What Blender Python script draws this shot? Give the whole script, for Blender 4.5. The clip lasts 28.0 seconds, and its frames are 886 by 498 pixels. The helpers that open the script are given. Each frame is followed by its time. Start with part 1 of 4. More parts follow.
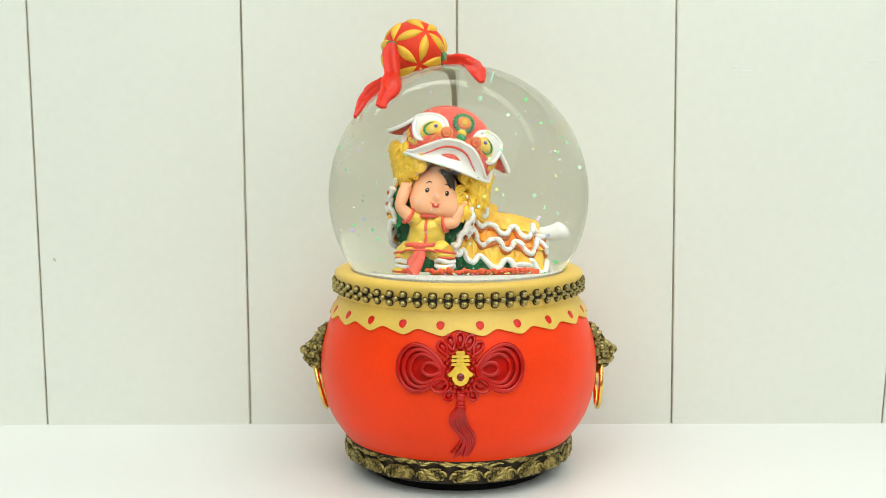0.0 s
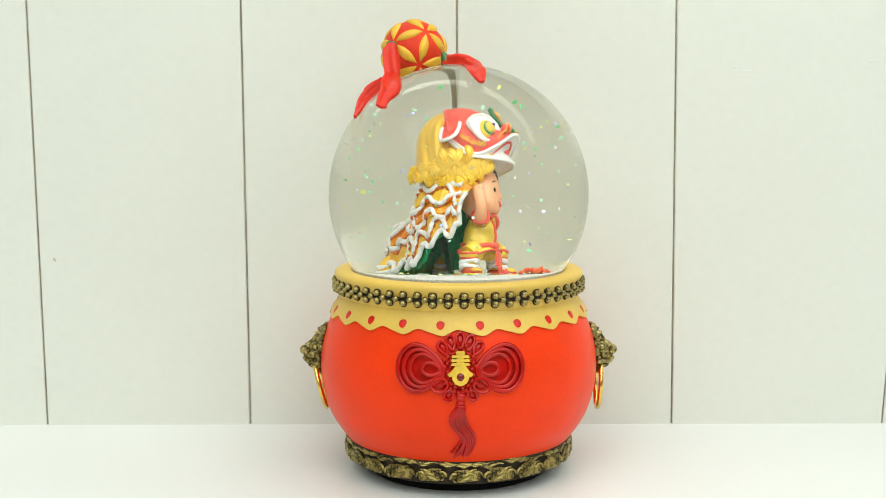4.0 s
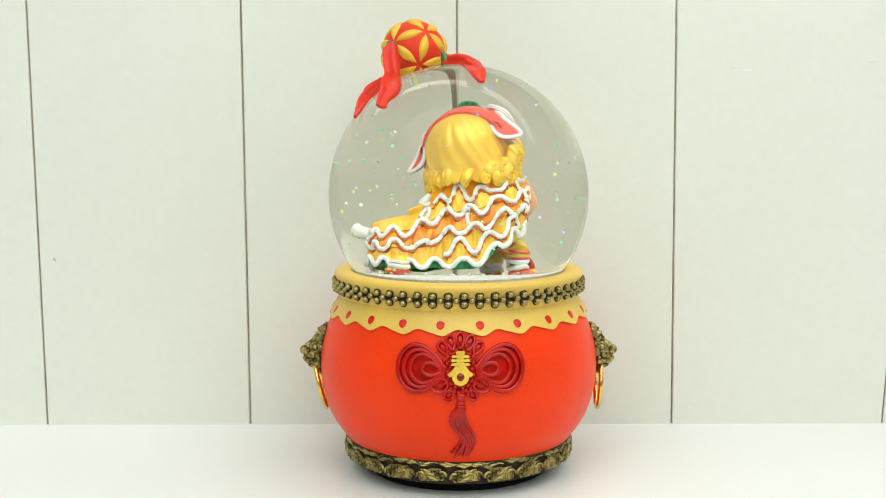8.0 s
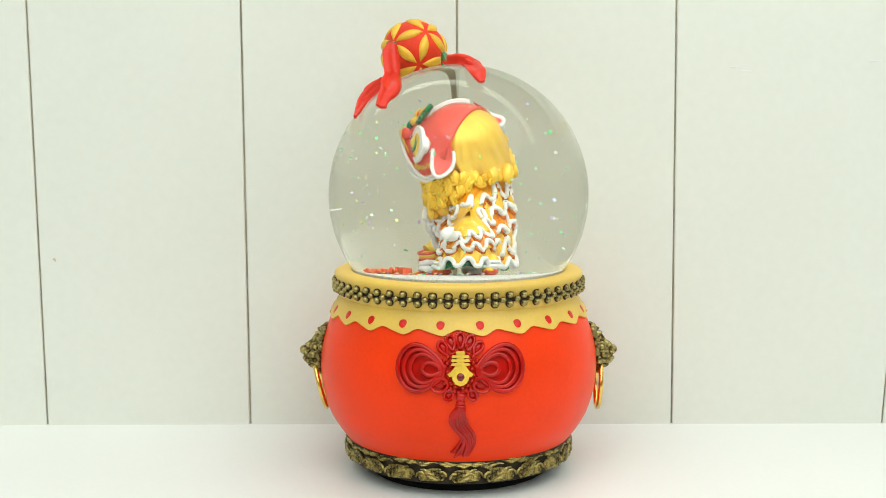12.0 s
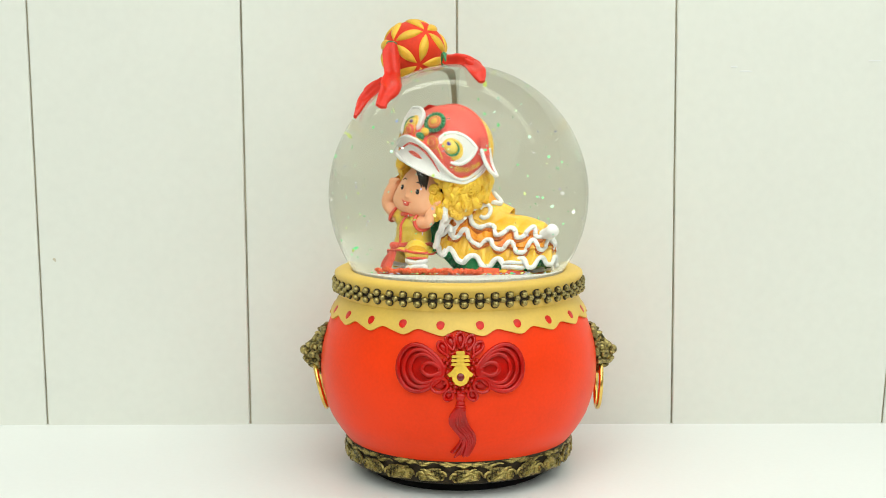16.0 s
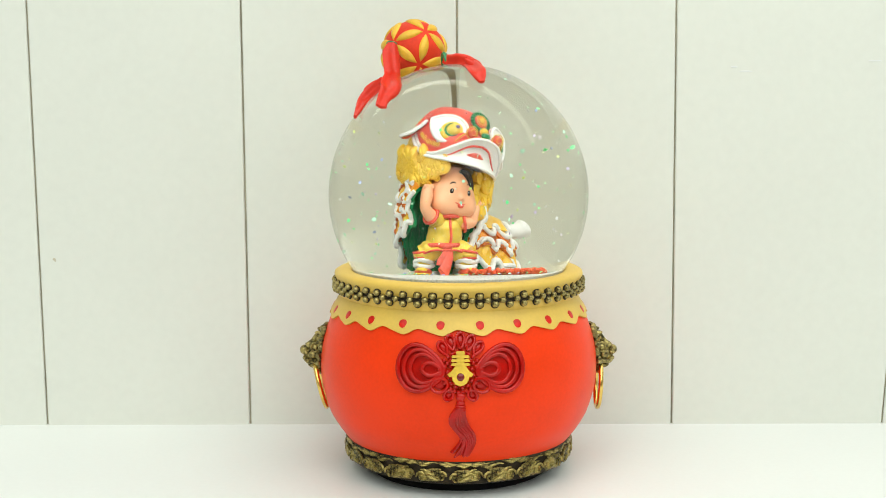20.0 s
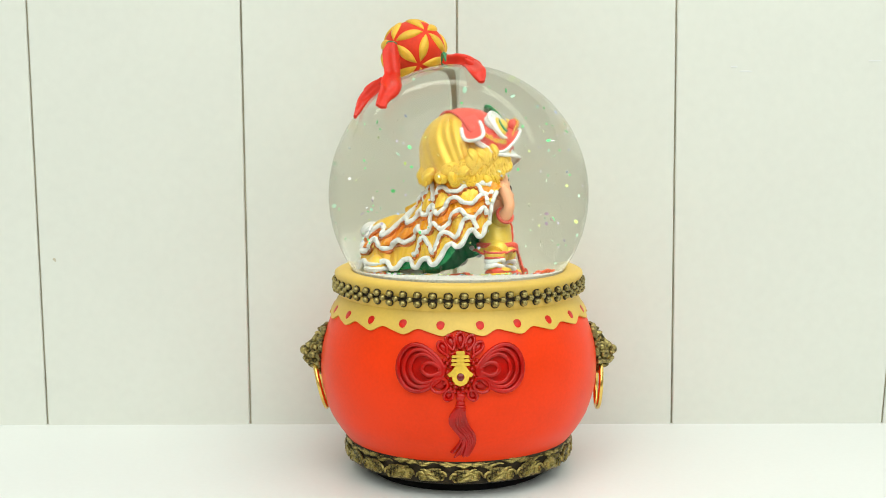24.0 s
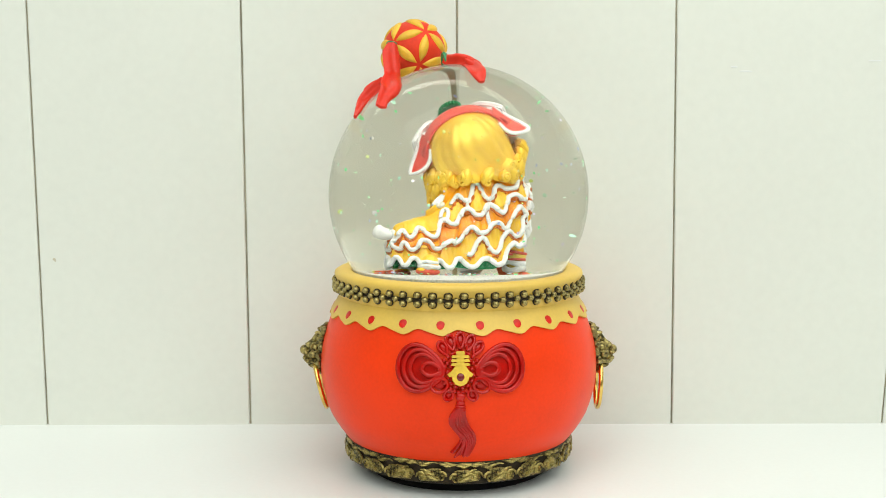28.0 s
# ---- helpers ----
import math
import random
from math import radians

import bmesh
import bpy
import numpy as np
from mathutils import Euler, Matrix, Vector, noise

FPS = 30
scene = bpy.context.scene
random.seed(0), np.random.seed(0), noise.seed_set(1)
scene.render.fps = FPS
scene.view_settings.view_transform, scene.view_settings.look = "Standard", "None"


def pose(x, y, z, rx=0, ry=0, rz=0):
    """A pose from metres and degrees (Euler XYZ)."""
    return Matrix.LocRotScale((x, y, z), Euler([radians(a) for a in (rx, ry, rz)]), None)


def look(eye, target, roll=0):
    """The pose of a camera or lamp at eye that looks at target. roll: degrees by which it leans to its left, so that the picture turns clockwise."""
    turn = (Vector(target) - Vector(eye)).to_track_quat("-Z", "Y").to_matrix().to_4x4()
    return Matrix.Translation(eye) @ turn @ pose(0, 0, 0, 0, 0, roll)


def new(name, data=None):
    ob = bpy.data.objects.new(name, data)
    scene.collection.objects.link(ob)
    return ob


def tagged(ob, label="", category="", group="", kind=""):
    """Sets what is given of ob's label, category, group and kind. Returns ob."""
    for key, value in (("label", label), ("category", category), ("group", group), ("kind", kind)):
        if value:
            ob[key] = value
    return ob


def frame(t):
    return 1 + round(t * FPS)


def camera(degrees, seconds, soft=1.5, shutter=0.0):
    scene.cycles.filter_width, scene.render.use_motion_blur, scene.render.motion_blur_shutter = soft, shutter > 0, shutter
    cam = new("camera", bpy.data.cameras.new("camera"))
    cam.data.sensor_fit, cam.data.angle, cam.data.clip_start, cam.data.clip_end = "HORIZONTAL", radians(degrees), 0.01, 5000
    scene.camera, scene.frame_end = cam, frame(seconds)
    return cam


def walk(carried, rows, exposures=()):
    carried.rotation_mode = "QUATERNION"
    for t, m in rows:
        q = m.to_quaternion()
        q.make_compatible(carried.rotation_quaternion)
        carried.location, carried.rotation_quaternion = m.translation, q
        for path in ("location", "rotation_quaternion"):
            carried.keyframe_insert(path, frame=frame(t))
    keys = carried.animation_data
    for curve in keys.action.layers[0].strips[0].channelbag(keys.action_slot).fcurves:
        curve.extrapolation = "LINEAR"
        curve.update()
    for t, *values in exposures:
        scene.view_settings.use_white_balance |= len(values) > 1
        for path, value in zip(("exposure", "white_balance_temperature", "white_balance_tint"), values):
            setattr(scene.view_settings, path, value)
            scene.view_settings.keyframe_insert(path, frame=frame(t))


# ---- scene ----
cam = camera(42.05, 28.0, soft=0.95)
EYE = pose(-0.0059, -0.4450, 0.138, 90 - 6.73, 0.1, 0)
walk(cam, [(0.0, EYE), (28.0, EYE)], exposures=[(0.0, 0.0), (28.0, 0.0)])

# ---- light: a room with an added, unseen soft panel low over the table, and a tube lamp ----
# dim bluish world that the closed room shuts out
world = bpy.data.worlds.new("room_world")
scene.world = world
world.use_nodes = True
world.node_tree.nodes["Background"].inputs[0].default_value = (0.9, 0.95, 1.0, 1)
world.node_tree.nodes["Background"].inputs[1].default_value = 0.3


def area_lamp(name, eye, target, sx, sy, watts, colour):
    lamp = bpy.data.lights.new(name, "AREA")
    lamp.shape, lamp.size, lamp.size_y, lamp.energy, lamp.color = "RECTANGLE", sx, sy, watts, colour
    ob = new(name, lamp)
    ob.matrix_world = look(eye, target)
    return ob


# added soft panel, hung well below the ceiling, as the main light
area_lamp("unseen_soft_panel_light", (0.12, -0.72, 1.02), (0.07, -0.10, 0.05), 2.2, 1.5, 22.6, (0.958, 1.0, 0.955))
tube = area_lamp("tube_light", (0.25, 0.60, 1.60), (0.25, 0.60, 0.0), 4.1, 0.24, 13.0, (0.97, 1.0, 0.94))
tube.rotation_euler = (0, 0, radians(-24))

# ---- materials ----
def material(name, base, rough=0.5, metal=0.0, grain=0.06, scale=60.0, bump=0.0, bump_scale=400.0, coat=0.0, tint=None, spec=0.5, rand=0.0, span=(0.42, 0.80)):
    """Painted or metal surface: base colour varied by broad stains and fine grain, with a fine relief."""
    m = bpy.data.materials.new(name)
    m.use_nodes = True
    nt = m.node_tree
    b = nt.nodes["Principled BSDF"]
    b.inputs["Roughness"].default_value = rough
    b.inputs["Metallic"].default_value = metal
    b.inputs["Coat Weight"].default_value = coat
    b.inputs["Coat Roughness"].default_value = 0.12
    b.inputs["Specular IOR Level"].default_value = spec
    co = nt.nodes.new("ShaderNodeTexCoord")
    big = nt.nodes.new("ShaderNodeTexNoise")
    big.inputs["Scale"].default_value = scale
    big.inputs["Detail"].default_value = 5.0
    nt.links.new(co.outputs["Object"], big.inputs["Vector"])
    fine = nt.nodes.new("ShaderNodeTexNoise")
    fine.inputs["Scale"].default_value = bump_scale
    fine.inputs["Detail"].default_value = 3.0
    nt.links.new(co.outputs["Object"], fine.inputs["Vector"])
    add = nt.nodes.new("ShaderNodeMath")
    add.operation = "MULTIPLY_ADD"
    add.inputs[1].default_value = 0.35
    nt.links.new(fine.outputs["Fac"], add.inputs[0])
    nt.links.new(big.outputs["Fac"], add.inputs[2])
    ramp = nt.nodes.new("ShaderNodeValToRGB")
    lo = tint if tint else tuple(c * (1 - 2.2 * grain) for c in base)
    hi = tuple(min(1.0, c * (1 + grain)) for c in base)
    ramp.color_ramp.elements[0].position, ramp.color_ramp.elements[0].color = span[0], (*lo, 1)
    ramp.color_ramp.elements[1].position, ramp.color_ramp.elements[1].color = span[1], (*hi, 1)
    nt.links.new(add.outputs[0], ramp.inputs["Fac"])
    colour = ramp.outputs["Color"]
    if rand:
        info = nt.nodes.new("ShaderNodeObjectInfo")
        hsv = nt.nodes.new("ShaderNodeHueSaturation")
        mr = nt.nodes.new("ShaderNodeMapRange")
        mr.inputs["To Min"].default_value, mr.inputs["To Max"].default_value = 1 - rand, 1 + rand
        nt.links.new(info.outputs["Random"], mr.inputs["Value"])
        nt.links.new(mr.outputs["Result"], hsv.inputs["Value"])
        nt.links.new(colour, hsv.inputs["Color"])
        colour = hsv.outputs["Color"]
    nt.links.new(colour, b.inputs["Base Color"])
    if bump:
        bp = nt.nodes.new("ShaderNodeBump")
        bp.inputs["Strength"].default_value = bump
        bp.inputs["Distance"].default_value = 0.0006
        nt.links.new(fine.outputs["Fac"], bp.inputs["Height"])
        nt.links.new(bp.outputs["Normal"], b.inputs["Normal"])
    return m


WALL = material("white_wall_paint", (0.785, 0.803, 0.735), 0.55, grain=0.02, scale=4, bump=0.08, bump_scale=250, rand=0.012)
GROOVE = material("groove_paint", (0.54, 0.49, 0.37), 0.8, grain=0.15, scale=30)
TABLE = material("white_laminate", (0.800, 0.822, 0.800), 0.34, grain=0.015, scale=6, bump=0.03, bump_scale=500)
ROOM = material("pale_bounce_shell", (0.86, 0.86, 0.82), 0.8, grain=0.03, scale=3)
FLOOR = material("room_floor_wood", (0.30, 0.21, 0.13), 0.5, grain=0.2, scale=5)
RED = material("red_drum_lacquer", (0.92, 0.050, 0.006), 0.36, grain=0.05, scale=35, bump=0.03, bump_scale=900, spec=0.17)
KNOT = material("crimson_cord_paint", (0.47, 0.0065, 0.0035), 0.13, grain=0.16, scale=120, bump=0.05, bump_scale=1500, spec=0.38)
CREAM = material("mustard_cream_paint", (0.74, 0.495, 0.088), 0.45, grain=0.05, scale=50, bump=0.05, bump_scale=900)
BRONZE = material("antique_bronze", (0.42, 0.34, 0.12), 0.36, metal=0.75, grain=0.2, scale=600, bump=0.25, bump_scale=1500, tint=(0.030, 0.022, 0.010), span=(0.50, 0.82))
AGED = material("aged_bronze", (0.40, 0.32, 0.10), 0.34, metal=0.75, grain=0.2, scale=420, bump=0.15, bump_scale=1800, tint=(0.018, 0.013, 0.006), span=(0.52, 0.80))
DARK = material("dark_patina", (0.035, 0.026, 0.014), 0.5, metal=0.3, spec=0.25, grain=0.3, scale=300, bump=0.3, bump_scale=1200)
FOOT = material("black_felt_foot", (0.009, 0.009, 0.009), 0.9, spec=0.15, grain=0.2)
BRASS = material("polished_brass", (0.86, 0.60, 0.16), 0.16, metal=1.0, grain=0.05, scale=80)
GOLD = material("gold_paint", (0.85, 0.56, 0.06), 0.38, metal=0.12, grain=0.12, scale=200, bump=0.2, bump_scale=1400)
OCHRE = material("ochre_petal_paint", (0.86, 0.50, 0.035), 0.42, metal=0.05, grain=0.08, scale=160, bump=0.12, bump_scale=1400)
RUBY = material("ruby_stone", (0.16, 0.003, 0.004), 0.10, grain=0.1, coat=0.3)
BALL = material("red_ball_paint", (0.78, 0.048, 0.016), 0.5, spec=0.2, grain=0.08, scale=90, bump=0.1, bump_scale=900)
RIBBON = material("scarlet_ribbon_paint", (0.76, 0.032, 0.012), 0.36, spec=0.35, grain=0.08, scale=60, bump=0.06, bump_scale=700)
GREEN = material("green_paint", (0.012, 0.22, 0.075), 0.3, grain=0.2, scale=150, coat=0.3)
LINING = material("dark_green_lining", (0.006, 0.33, 0.105), 0.30, grain=0.3, scale=120, coat=0.1)
LRED = material("lion_red_paint", (0.80, 0.085, 0.055), 0.42, grain=0.06, scale=100, bump=0.05, bump_scale=900)
LWHITE = material("lion_white_paint", (0.86, 0.86, 0.85), 0.5, grain=0.03, scale=100, bump=0.08, bump_scale=1500)
FLUFF = material("white_flocked_trim", (0.86, 0.87, 0.87), 0.85, grain=0.03, scale=300, bump=0.6, bump_scale=2600)
HAIR = material("golden_mane_paint", (0.90, 0.600, 0.060), 0.36, metal=0.30, grain=0.10, scale=140, bump=0.1, bump_scale=800, coat=0.4, tint=(0.80, 0.43, 0.014))
CAPE = material("gold_pearl_paint", (0.84, 0.540, 0.048), 0.30, metal=0.10, grain=0.18, scale=110, bump=0.2, bump_scale=700, coat=0.35, tint=(0.74, 0.37, 0.012))
ORANGE = material("orange_pearl_paint", (0.96, 0.345, 0.004), 0.28, metal=0.1, grain=0.22, scale=130, bump=0.2, bump_scale=700, coat=0.3, tint=(0.72, 0.13, 0.002))
WASH = material("burnt_orange_wash", (0.56, 0.135, 0.010), 0.4, metal=0.1, grain=0.3, scale=250)
EYEY = material("yellow_eye_paint", (0.82, 0.62, 0.10), 0.3, grain=0.06, coat=0.3)
BLUE = material("violet_pupil_paint", (0.10, 0.05, 0.30), 0.2, grain=0.1, coat=0.5)
SKIN = material("peach_resin_paint", (0.93, 0.49, 0.285), 0.40, grain=0.06, scale=60, tint=(0.88, 0.40, 0.22))
BLACK = material("black_brown_paint", (0.02, 0.012, 0.01), 0.4, grain=0.2)
SHIRT = material("yellow_satin_paint", (0.86, 0.61, 0.075), 0.32, metal=0.1, grain=0.15, scale=120, coat=0.2)
SASH = material("coral_sash_paint", (0.76, 0.10, 0.06), 0.45, grain=0.15, scale=200)
CRACKER = material("orange_red_firecracker_paint", (0.86, 0.135, 0.055), 0.4, grain=0.15, scale=300, bump=0.1, bump_scale=1200)
SNOW = material("glitter_snow", (0.70, 0.70, 0.68), 0.6, grain=0.10, scale=1600, bump=0.9, bump_scale=1800, tint=(0.44, 0.45, 0.43), span=(0.42, 0.70))
# red taken darker to stand for the shade inside a sunk dot
DOT = material("red_dot_paint", (0.62, 0.014, 0.006), 0.3, spec=0.3, grain=0.15, scale=300)


def glass_material():
    m = bpy.data.materials.new("water_filled_glass")
    m.use_nodes = True
    nt = m.node_tree
    nt.nodes.clear()
    out = nt.nodes.new("ShaderNodeOutputMaterial")
    g = nt.nodes.new("ShaderNodeBsdfGlass")
    g.inputs["IOR"].default_value = 1.34
    g.inputs["Roughness"].default_value = 0.0
    g.inputs["Color"].default_value = (0.903, 0.906, 0.868, 1)
    nt.links.new(g.outputs[0], out.inputs["Surface"])
    return m


GLASS = glass_material()


def flake_material(name, colour):
    m = bpy.data.materials.new(name)
    m.use_nodes = True
    b = m.node_tree.nodes["Principled BSDF"]
    b.inputs["Base Color"].default_value = (*colour, 1)
    b.inputs["Metallic"].default_value = 0.1
    b.inputs["Roughness"].default_value = 0.15
    return m


FLAKES = [flake_material(n, c) for n, c in (("green_foil", (0.22, 1.0, 0.42)), ("mint_foil", (0.60, 1.0, 0.80)), ("blue_foil", (0.50, 0.62, 1.0)),
                                             ("silver_foil", (0.95, 0.97, 1.0)), ("lilac_foil", (0.78, 0.68, 1.0)), ("lime_foil", (0.80, 1.0, 0.30)))]

# ---- mesh building ----
class Shape:
    """Collects vertices and faces, with a material slot for each face."""

    def __init__(self):
        self.v, self.f, self.m = [], [], []

    def put(self, verts, faces, slot=0, at=None):
        n = len(self.v)
        self.v += [tuple(at @ Vector(p)) if at else tuple(p) for p in verts]
        self.f += [tuple(n + i for i in q) for q in faces]
        self.m += [slot] * len(faces)
        return self

    def grid(self, fn, nu, nv, slot=0, wrap_u=False, wrap_v=False, at=None, pick=None):
        """fn(a, b) with a and b from 0 to 1."""
        cu, cv = nu + (not wrap_u), nv + (not wrap_v)
        verts = [fn(i / nu, j / nv) for i in range(cu) for j in range(cv)]
        for i in range(nu):
            for j in range(nv):
                q = (i * cv + j, ((i + 1) % cu) * cv + j, ((i + 1) % cu) * cv + (j + 1) % cv, i * cv + (j + 1) % cv)
                self.f.append(tuple(len(self.v) + k for k in q))
                self.m.append(pick((i + .5) / nu, (j + .5) / nv) if pick else slot)
        self.v += [tuple(at @ Vector(p)) if at else tuple(p) for p in verts]
        return self

    def ball(self, c, r, slot=0, n=12, at=None):
        r = (r, r, r) if isinstance(r, (int, float)) else r
        m = (at if at else Matrix.Identity(4)) @ Matrix.Translation(c)
        rows = max(4, n // 2 + 1)
        verts = [(0, 0, r[2])]
        for i in range(1, rows):
            p = math.pi * i / rows
            verts += [(r[0] * math.sin(p) * math.cos(2 * math.pi * k / n), r[1] * math.sin(p) * math.sin(2 * math.pi * k / n), r[2] * math.cos(p)) for k in range(n)]
        verts.append((0, 0, -r[2]))
        faces = [(0, 1 + k, 1 + (k + 1) % n) for k in range(n)]
        for i in range(rows - 2):
            a = 1 + i * n
            faces += [(a + k, a + n + k, a + n + (k + 1) % n, a + (k + 1) % n) for k in range(n)]
        a = 1 + (rows - 2) * n
        faces += [(a + k, len(verts) - 1, a + (k + 1) % n) for k in range(n)]
        return self.put(verts, faces, slot, m)

    def lathe(self, profile, n=96, slot=0, at=None, pick=None):
        """profile: (r, z) from the bottom to the top."""
        k = len(profile) - 1

        def fn(a, b):
            r, z = profile[min(k, round(b * k))]
            return (r * math.sin(2 * math.pi * a), -r * math.cos(2 * math.pi * a), z)
        return self.grid(fn, n, k, slot, wrap_u=True, at=at, pick=pick)

    def tube(self, pts, radius, sides=8, slot=0, closed=False, at=None, flat=1.0, up=None):
        """radius: a number or a function of 0 to 1. flat: the thickness against the width, across the direction up."""
        pts = [Vector(p) for p in pts]
        n = len(pts)
        rings, side = [], None
        for i, p in enumerate(pts):
            a, b = (pts[(i - 1) % n], pts[(i + 1) % n]) if closed else (pts[max(0, i - 1)], pts[min(n - 1, i + 1)])
            t = (b - a).normalized()
            if up:
                side = t.cross(Vector(up(p) if callable(up) else up)).normalized()
            elif side is None:
                side = t.orthogonal().normalized()
            else:
                side = (side - t * side.dot(t)).normalized()
            o = t.cross(side)
            r = radius(i / max(1, n - 1)) if callable(radius) else radius
            rings.append([p + side * (r * math.cos(2 * math.pi * k / sides)) + o * (r * flat * math.sin(2 * math.pi * k / sides)) for k in range(sides)])
        faces = []
        for i in range(n if closed else n - 1):
            j = (i + 1) % n
            faces += [(i * sides + k, i * sides + (k + 1) % sides, j * sides + (k + 1) % sides, j * sides + k) for k in range(sides)]
        if not closed:
            faces += [tuple(reversed(range(sides))), tuple(range((n - 1) * sides, n * sides))]
        return self.put([q for ring in rings for q in ring], faces, slot, at)

    def prism(self, outline, depth, slot=0, at=None, bevel=0.0):
        """A flat outline in x, z, raised from y = 0 to y = -depth, with a bevelled front edge."""
        n = len(outline)
        cx, cz = sum(p[0] for p in outline) / n, sum(p[1] for p in outline) / n
        inner = [(cx + (x - cx) * (1 - bevel), cz + (z - cz) * (1 - bevel)) for x, z in outline]
        verts = [(x, 0, z) for x, z in outline] + [(x, -depth * 0.7, z) for x, z in outline] + [(x, -depth, z) for x, z in inner]
        faces = [tuple(reversed(range(2 * n, 3 * n))), tuple(range(n))]
        for a in (0, n):
            faces += [(a + k, a + n + k, a + n + (k + 1) % n, a + (k + 1) % n) for k in range(n)]
        return self.put(verts, faces, slot, at)

    def box(self, x0, x1, y0, y1, z0, z1, slot=0, at=None):
        v = [(x, y, z) for x in (x0, x1) for y in (y0, y1) for z in (z0, z1)]
        return self.put(v, [(0, 1, 3, 2), (4, 6, 7, 5), (0, 4, 5, 1), (2, 3, 7, 6), (0, 2, 6, 4), (1, 5, 7, 3)], slot, at)

    def mesh(self, name, mats, smooth=True, scale=1.0):
        me = bpy.data.meshes.new(name)
        me.from_pydata([tuple(c * scale for c in p) for p in self.v], [], self.f)
        for m in mats if isinstance(mats, (list, tuple)) else [mats]:
            me.materials.append(m)
        me.polygons.foreach_set("material_index", self.m)
        me.polygons.foreach_set("use_smooth", [smooth] * len(self.f))
        bm = bmesh.new()
        bm.from_mesh(me)
        bmesh.ops.recalc_face_normals(bm, faces=bm.faces)
        bm.to_mesh(me)
        bm.free()
        if smooth:
            me.set_sharp_from_angle(angle=radians(50))
        me.update()
        return me


def part(name, shape, mats, parent=None, label="", smooth=True, scale=1.0, at=None):
    ob = new(name, shape if isinstance(shape, bpy.types.Mesh) else shape.mesh(name, mats, smooth, scale))
    ob.parent = parent
    if at is not None:
        ob.matrix_basis = at
    return tagged(ob, label)


def spline(knots, per=6):
    """Points of a smooth line through the knots."""
    k = [Vector(p) for p in knots]
    k = [2 * k[0] - k[1]] + k + [2 * k[-1] - k[-2]]
    out = []
    for i in range(1, len(k) - 2):
        for j in range(per):
            t = j / per
            a, b, c, d = k[i - 1:i + 3]
            out.append(0.5 * (2 * b + (c - a) * t + (2 * a - 5 * b + 4 * c - d) * t * t + (3 * b - a - 3 * c + d) * t ** 3))
    return out + [k[-2]]


def bevel_box(x0, x1, y0, y1, z0, z1, b):
    """A box with its edges along z and at the ends cut off by b."""
    s = Shape()
    ring = [(x0 + b, y0), (x1 - b, y0), (x1, y0 + b), (x1, y1 - b), (x1 - b, y1), (x0 + b, y1), (x0, y1 - b), (x0, y0 + b)]
    v = [(x, y, z) for z in (z0, z1) for x, y in ring]
    return s.put(v, [tuple(reversed(range(8))), tuple(range(8, 16))] + [(k, (k + 1) % 8, 8 + (k + 1) % 8, 8 + k) for k in range(8)])

# ---- the room ----
WALL_Y = 0.0570
BOARDS = [-0.1828, -0.0921, 0.0001, 0.0959, 0.1899]
GAP = 0.0008
LEAN = {-0.1828: -0.008, -0.0921: -0.002, 0.0959: -0.0095, 0.1899: 0.05}


def build_room():
    edges = list(BOARDS)
    while edges[0] > -1.15:
        edges.insert(0, edges[0] - 0.0935)
    while edges[-1] < 1.15:
        edges.append(edges[-1] + 0.0935)
    back = tagged(part("wall_panel", bevel_box(edges[0], edges[-1], WALL_Y + 0.0016, WALL_Y + 0.02, 0.0, 0.1995, 0.001), GROOVE, smooth=False),
                  "white painted board panel with narrow brown grooves", "wall panel", kind="structure")
    for a, b in zip(edges, edges[1:]):
        bb = bevel_box(a + GAP / 2, b - GAP / 2, WALL_Y, WALL_Y + 0.0015, -0.0002, 0.20, 0.0004)
        la, lb = LEAN.get(a, 0.0), LEAN.get(b, 0.0)
        bb.v = [(x + z * (la if x < (a + b) / 2 else lb), y, z) for x, y, z in bb.v]
        part("board", bb, WALL, back, smooth=False)
    for x, z, w, h in ((-0.1767, 0.0745, 0.0007, 0.0006), (-0.1763, 0.0738, 0.0004, 0.0004), (0.1245, 0.1556, 0.0030, 0.0004), (0.1195, 0.1575, 0.0016, 0.0004), (0.1800, 0.1600, 0.0030, 0.0003)):
        part("scuff", Shape().ball((x, WALL_Y, z), (w, 0.00015, h), n=10), GROOVE if w < 0.001 else TABLE, back, "small scuff in the white paint")
    top = bevel_box(-1.3, 1.3, -0.95, WALL_Y + 0.10, -0.03, 0.0, 0.004)
    table = tagged(new("table"), "wide white laminate table before the white board panel", "table")
    part("tabletop", top, TABLE, table, smooth=False)
    for x in (-1.22, 1.22):
        for y in (-0.88, -0.02):
            part("leg", bevel_box(x - 0.03, x + 0.03, y - 0.03, y + 0.03, -0.75, -0.0305, 0.005), TABLE, table, smooth=False)
    # unseen shell around the table, added so its pale faces bounce light
    x0, x1, y0, y1 = -2.18, 2.18, -2.6, 2.2
    for name, b in (("wall_north", (x0 - 0.1, x1 + 0.1, y1, y1 + 0.1, -0.75, 1.75)), ("wall_west", (x0 - 0.1, x0, y0, y1, -0.75, 1.75)), ("wall_east", (x1, x1 + 0.1, y0, y1, -0.75, 1.75)),
                    ("wall_south", (x0 - 0.1, x1 + 0.1, y0 - 0.1, y0, -0.75, 1.75)), ("ceiling", (x0 - 0.1, x1 + 0.1, y0 - 0.1, y1, 1.75, 1.85))):
        tagged(part(name, Shape().box(*b), ROOM, smooth=False), "unseen pale room surface added to bounce light", "wall" if name[0] == "w" else "ceiling", kind="structure")
